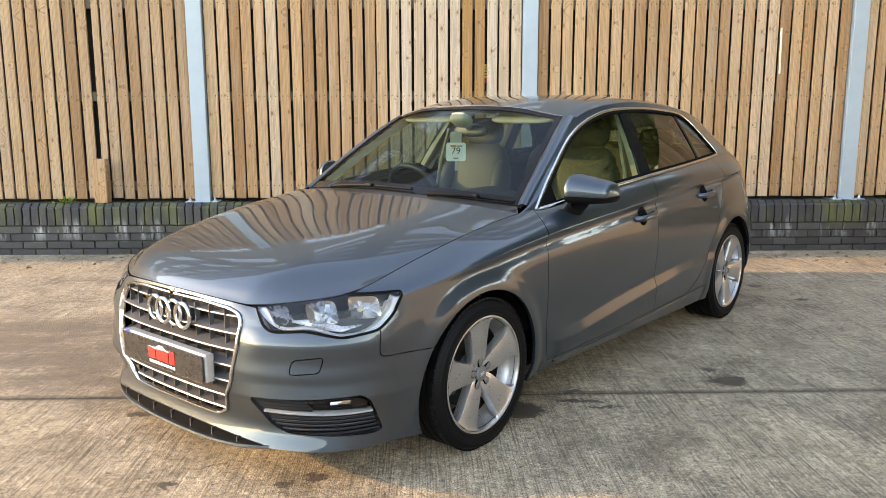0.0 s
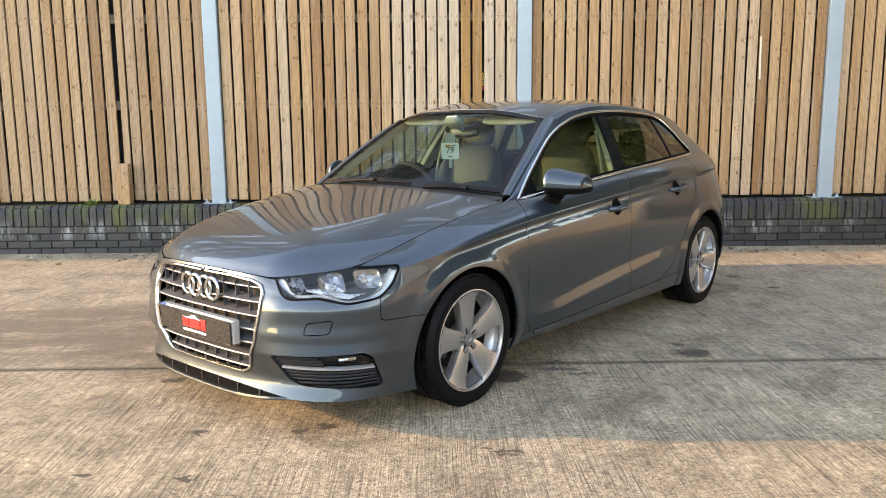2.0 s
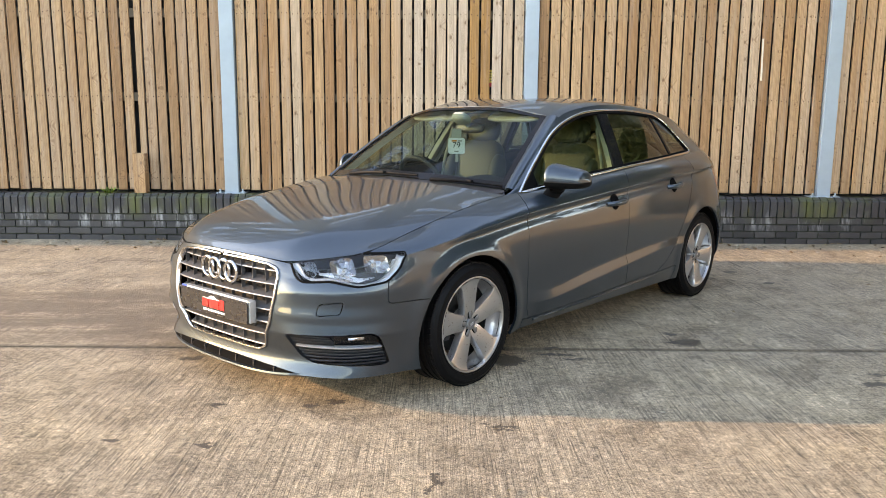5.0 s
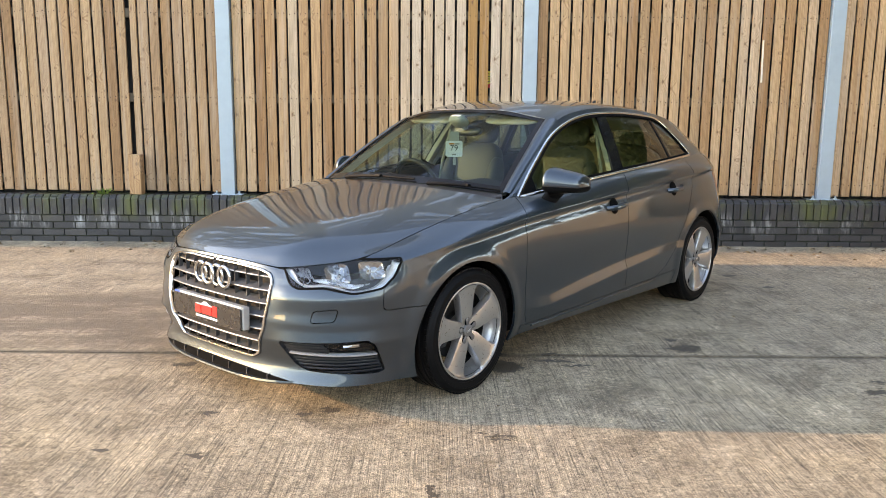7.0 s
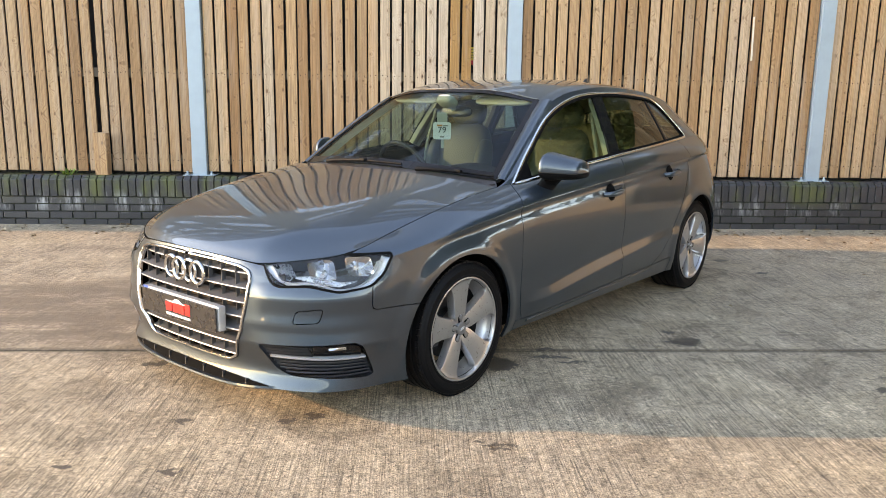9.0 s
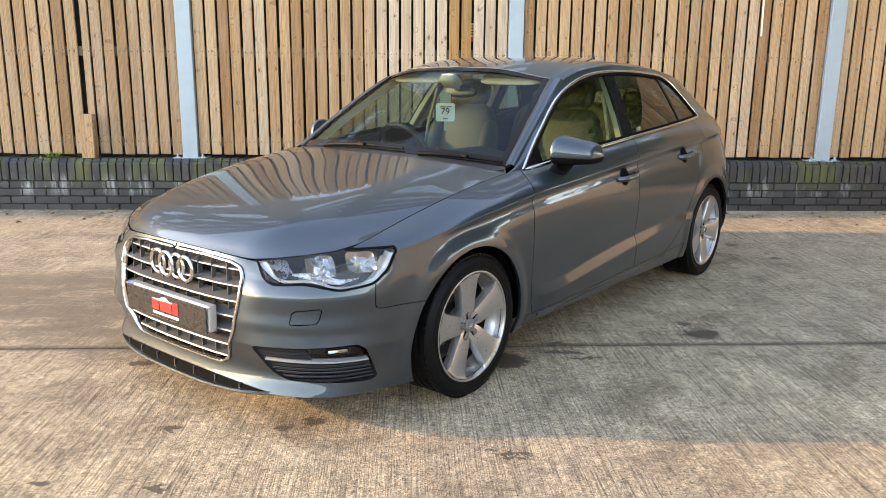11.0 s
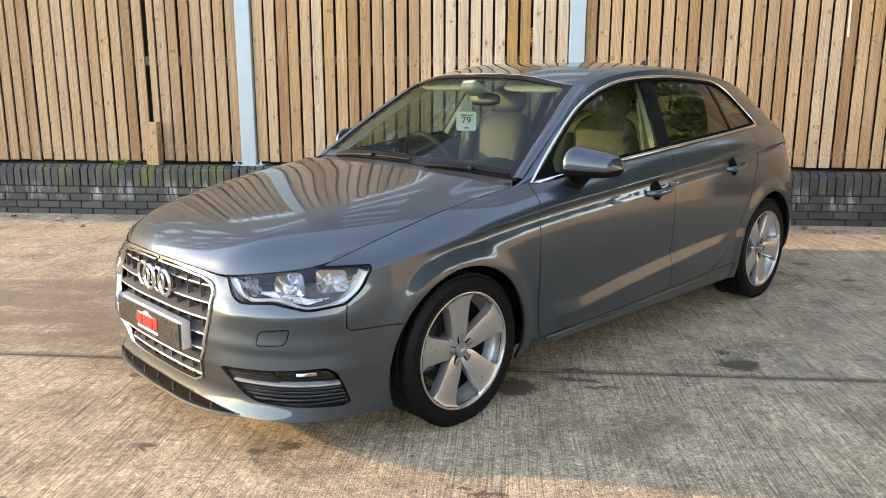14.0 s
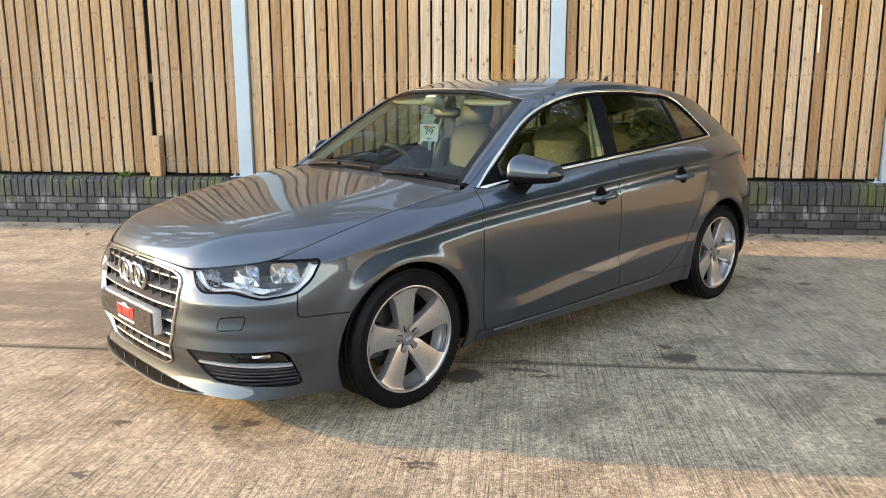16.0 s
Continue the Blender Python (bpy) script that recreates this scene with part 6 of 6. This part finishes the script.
# ---------------------------------------------------------------- round the yard
def facade(name, x0, x1, y0, y1, h, rows, cols, face, mat, label, z_first=1.4):
    """A plain building with rows of framed windows on one long face ('-y' or '-x')."""
    b = thing(name, None, label, "building")
    part("wall", boxed(x0, x1, y0, y1, 0, h, 0.0), mat, b)
    part("parapet", boxed(x0 - 0.1, x1 + 0.1, y0 - 0.1, y1 + 0.1, h, h + 0.35), MAT_WHITE, b)
    step_z = (h - z_first) / max(rows, 1)
    span = (x1 - x0) if face == "-y" else (y1 - y0)
    step = span / cols
    fw, fh = step * 0.6, step_z * 0.45
    frame_bm = bmesh.new()
    for a0, a1, c0, c1 in ((-fw / 2, fw / 2, 0, .09), (-fw / 2, fw / 2, fh - .09, fh), (-fw / 2, -fw / 2 + .09, .09, fh - .09), (fw / 2 - .09, fw / 2, .09, fh - .09), (-.035, .035, .09, fh - .09), (-fw / 3 - .03, -fw / 3 + .03, .09, fh - .09), (-fw / 6 - .03, -fw / 6 + .03, .09, fh - .09), (fw / 6 - .03, fw / 6 + .03, .09, fh - .09), (fw / 3 - .03, fw / 3 + .03, .09, fh - .09)):
        box(frame_bm, a0, a1, -0.06, 0.02, c0, c1)
    frame_me = mesh_of("window_frame", frame_bm, MAT_WHITE)
    pane_me = mesh_of("pane", boxed(-fw / 2 + .05, fw / 2 - .05, -0.02, 0.0, .05, fh - .05), MAT_PANE)
    for r in range(rows):
        for c in range(cols):
            u = (c + 0.5) * step
            z = z_first + r * step_z
            m = Matrix.Translation((x0 + u, y0, z)) if face == "-y" else Matrix.Translation((x0, y1 - u, z)) @ Matrix.Rotation(-math.pi / 2, 4, "Z")
            w = part("window", frame_me, None, b)
            w.matrix_local = m
            part("pane", pane_me, None, w)
    return b


facade("office_building", -30, 20, 17, 27, 23.0, 8, 12, "-y", MAT_CLAD, "beige-clad office block with rows of white-framed windows")
# unseen wall, added so the doors mirror a bright tan band
facade("yard_wall", 8.7, 8.95, -2.0, 7.7, 1.55, 0, 5, "-x", MAT_TAN, "unseen low tan wall added for bright reflections in the doors")
# unseen block, added to give the front wing brown reflections
facade("brick_building", 22, 32, -34, 1, 3.4, 0, 9, "-x", MAT_BROWN, "unseen brown block added for reflections in the front wing")
# unseen building, added to close the horizon behind the viewpoint
facade("yard_building", -80, 40, -62, -52, 6.0, 2, 16, "-y", MAT_CLAD, "unseen long beige building added to close the horizon")


MAT_LEAF = Nodes("dark_evergreen_leaf")
_v = MAT_LEAF.n("NewGeometry").outputs["Random Per Island"]
MAT_LEAF.set(Base_Color=MAT_LEAF.ramp(_v, [(0.0, (0.018, 0.035, 0.010)), (0.5, (0.045, 0.075, 0.018)), (1.0, (0.095, 0.115, 0.03))]), Roughness=0.55)
MAT_LEAF = MAT_LEAF.mat
MAT_BARK = plain("grey_brown_bark", (0.11, 0.085, 0.06), 0.9, 0.0, 25, 0.3, 0.5)


def tree(x, y, h, spread, seed):
    """A bushy evergreen: tapered trunk, limbs, and a crown of many small leaf clumps with gaps."""
    r = random.Random(seed)
    t = thing("tree", Matrix.Translation((x, y, 0)), "dense dark evergreen tree at the edge of the yard", "tree")
    bm = bmesh.new()
    tube(bm, [(0, 0, 0), (0.05, 0.03, h * .3), (-.04, .05, h * .6), (0, 0, h * .92)], [0.13, 0.10, 0.07, 0.02], 10)
    tips = []
    for k in range(26):
        a, z0 = r.uniform(0, 6.28), h * r.uniform(.32, .85)
        ln = spread * r.uniform(.55, 1.0) * (1.15 - z0 / h)
        e = Vector((math.cos(a) * ln, math.sin(a) * ln, z0 + ln * r.uniform(.1, .5)))
        tube(bm, [(0, 0, z0), e * 0.5 + Vector((0, 0, z0 * 0.5)), e], [0.05, 0.03, 0.012], 6)
        tips += [e, e * 0.7 + Vector((0, 0, z0 * 0.3))]
    part("trunk", bm, MAT_BARK, t)
    verts, faces = [], []
    for k in range(42000):
        c = r.choice(tips)
        p = c + Vector((r.gauss(0, 1), r.gauss(0, 1), r.gauss(0, .8))) * spread * 0.19
        if p.z < 1.3:
            continue
        d = Vector((r.gauss(0, 1), r.gauss(0, 1), r.gauss(0, 1))).normalized()
        s = d.orthogonal().normalized() * r.uniform(.06, .115)
        ln = r.uniform(.14, .28)
        i = len(verts)
        verts += [p, p + d * ln * .5 + s, p + d * ln, p + d * ln * .5 - s]
        faces.append((i, i + 1, i + 2, i + 3))
    me = bpy.data.meshes.new("crown")
    me.from_pydata(verts, [], faces)
    me.materials.append(MAT_LEAF)
    tagged(part("crown", me, None, t), kind="stuff")
    return t


tree(11.4, 6.4, 11.0, 3.6, 3)
tree(12.0, 11.0, 11.0, 3.6, 5)
tree(11.2, 2.2, 9.5, 3.4, 8)
tree(11.6, -2.2, 8.5, 3.2, 9)

# ---------------------------------------------------------------- small things by the wall
stub = thing("timber_stub", Matrix.Translation((-3.30, FENCE_Y - 0.055, 0.49)), "short sawn timber post standing on the wall", "post")
part("post", boxed(-0.062, 0.062, -0.06, 0.042, 0, 0.415, 0.004), MAT_WOOD, stub)

MAT_GRASS = Nodes("weed_leaf")
MAT_GRASS.set(Base_Color=MAT_GRASS.ramp(MAT_GRASS.n("NewGeometry").outputs["Random Per Island"], [(0.0, (0.06, 0.12, 0.015)), (1.0, (0.20, 0.28, 0.04))]), Roughness=0.6)
MAT_GRASS = MAT_GRASS.mat


def weed(x, seed, n=34, tall=0.10):
    """A tuft of green weed rooted in the top of the wall."""
    r = random.Random(seed)
    bm = bmesh.new()
    for k in range(n):
        a = r.uniform(0, 6.28)
        ln = tall * r.uniform(.4, 1.2)
        d = Vector((math.cos(a) * r.uniform(.3, 1.3), math.sin(a) * .6, r.uniform(.3, 1))).normalized()
        p0 = Vector((r.gauss(0, .03), r.gauss(0, .008), 0))
        s = Vector((-d.y, d.x, 0.2)).normalized() * r.uniform(.004, .012)
        vs = [bm.verts.new(q) for q in (p0 - s * .4, p0 + s * .4, p0 + d * ln * .55 + s, p0 + d * ln - Vector((0, 0, .01)), p0 + d * ln * .55 - s)]
        bm.faces.new(vs)
    me = mesh_of("weed", bm, MAT_GRASS)
    ob = new("weed", me)
    ob.location = (x, FENCE_Y - 0.10, 0.488)
    return tagged(ob, "green weed tuft growing from the wall top", "plant")


weed(-3.655, 2)
sign = thing("warning_sign", Matrix.Translation((0.385, FENCE_Y + 0.06, 1.705)), "small yellow warning sign behind the fence boards", "sign")
part("sign_board", boxed(-0.03, 0.03, -0.004, 0.004, -0.085, 0.085, 0.001), plain("yellow_sign", (0.75, 0.55, 0.05), 0.5, 0, 30, .05, 0), sign)
part("sign_border", boxed(-0.03, 0.03, -0.0075, -0.0045, -0.085, -0.045), MAT_LOGO_RED, sign, "red foot of the sign")
for k in range(4):
    part("sign_line", boxed(-0.022, 0.022, -0.0075, -0.0045, 0.055 - 0.026 * k, 0.062 - 0.026 * k), MAT_TRIM, sign, "dark printed line")

# leaves and grit swept against the wall, and loose crumbs on the slab
MAT_DEAD = Nodes("dead_leaf")
MAT_DEAD.set(Base_Color=MAT_DEAD.ramp(MAT_DEAD.n("NewGeometry").outputs["Random Per Island"], [(0.0, (0.06, 0.04, 0.02)), (0.5, (0.17, 0.10, 0.045)), (0.85, (0.26, 0.21, 0.12)), (1.0, (0.55, 0.52, 0.46))]), Roughness=0.8)
MAT_DEAD = MAT_DEAD.mat
r = random.Random(12)
bm = bmesh.new()
for k in range(620):
    near = r.random() < 0.72
    x = r.uniform(-6, 7.5) if near else r.uniform(-4, 5)
    y = WALL_Y - 0.03 - abs(r.gauss(0, 0.34)) if near else r.uniform(1.4, 7.6)
    s = r.uniform(.008, .036) if near else r.choice((r.uniform(.004, .012), r.uniform(.006, .026)))
    a = r.uniform(0, 6.28)
    lift = r.uniform(.2, .9) * s
    c, sn = math.cos(a), math.sin(a)
    pts = [(-1, 0, 0.004), (-.3, .42, lift), (.5, .36, lift * .6), (1.1, 0, 0.004), (.4, -.4, lift * .8), (-.4, -.36, lift * .4)]
    vs = [bm.verts.new((x + s * (p * c - q * sn), y + s * (p * sn + q * c), 0.002 + max(z, 0.002))) for p, q, z in pts]
    bm.faces.new(vs)
litter = new("litter", mesh_of("litter", bm, MAT_DEAD))
tagged(litter, "dead leaves and grit scattered along the wall foot", "litter", kind="stuff")

# ---------------------------------------------------------------- bricks of the wall
rb = random.Random(21)
stretchers = []
for k in range(6):
    bm = boxed(-0.107, 0.107, -0.006, 0.10, 0, 0.064, 0.0035)
    for v in bm.verts:
        v.co += Vector((rb.uniform(-.0015, .0015), rb.uniform(-.0012, .0012), rb.uniform(-.001, .001)))
    stretchers.append(mesh_of("brick", bm, MAT_BRICK))
soldiers = []
for k in range(6):
    bm = bmesh.new()
    prof = [(-0.012, 0.0), (-0.012, 0.165), (0.034, 0.206), (0.30, 0.206), (0.30, 0.0)]
    a = [bm.verts.new((-0.0335, y, z)) for y, z in prof]
    b = [bm.verts.new((0.0335, y, z)) for y, z in prof]
    bm.faces.new(a)
    bm.faces.new(b[::-1])
    for i in range(5):
        j = (i + 1) % 5
        bm.faces.new((a[i], b[i], b[j], a[j]))
    bmesh.ops.bevel(bm, geom=list(bm.edges), offset=0.004, segments=1, affect="EDGES")
    for v in bm.verts:
        v.co += Vector((rb.uniform(-.0012, .0012), rb.uniform(-.0015, .0015), rb.uniform(-.0012, .0012)))
    soldiers.append(mesh_of("brick", bm, MAT_BRICK))
for row in range(4):
    z = 0.0 + 0.0735 * row - 0.010
    x = X0 + (0.113 if row % 2 else 0)
    while x < X1:
        ob = part("brick", rb.choice(stretchers), None, wall)
        ob.location = (x, WALL_Y + rb.uniform(-.002, .002), z)
        x += 0.2255
x = X0
while x < X1:
    ob = part("coping_brick", rb.choice(soldiers), None, wall)
    ob.location = (x, WALL_Y + rb.uniform(-.003, .003), 0.284 + rb.uniform(-.002, .002))
    x += 0.0765
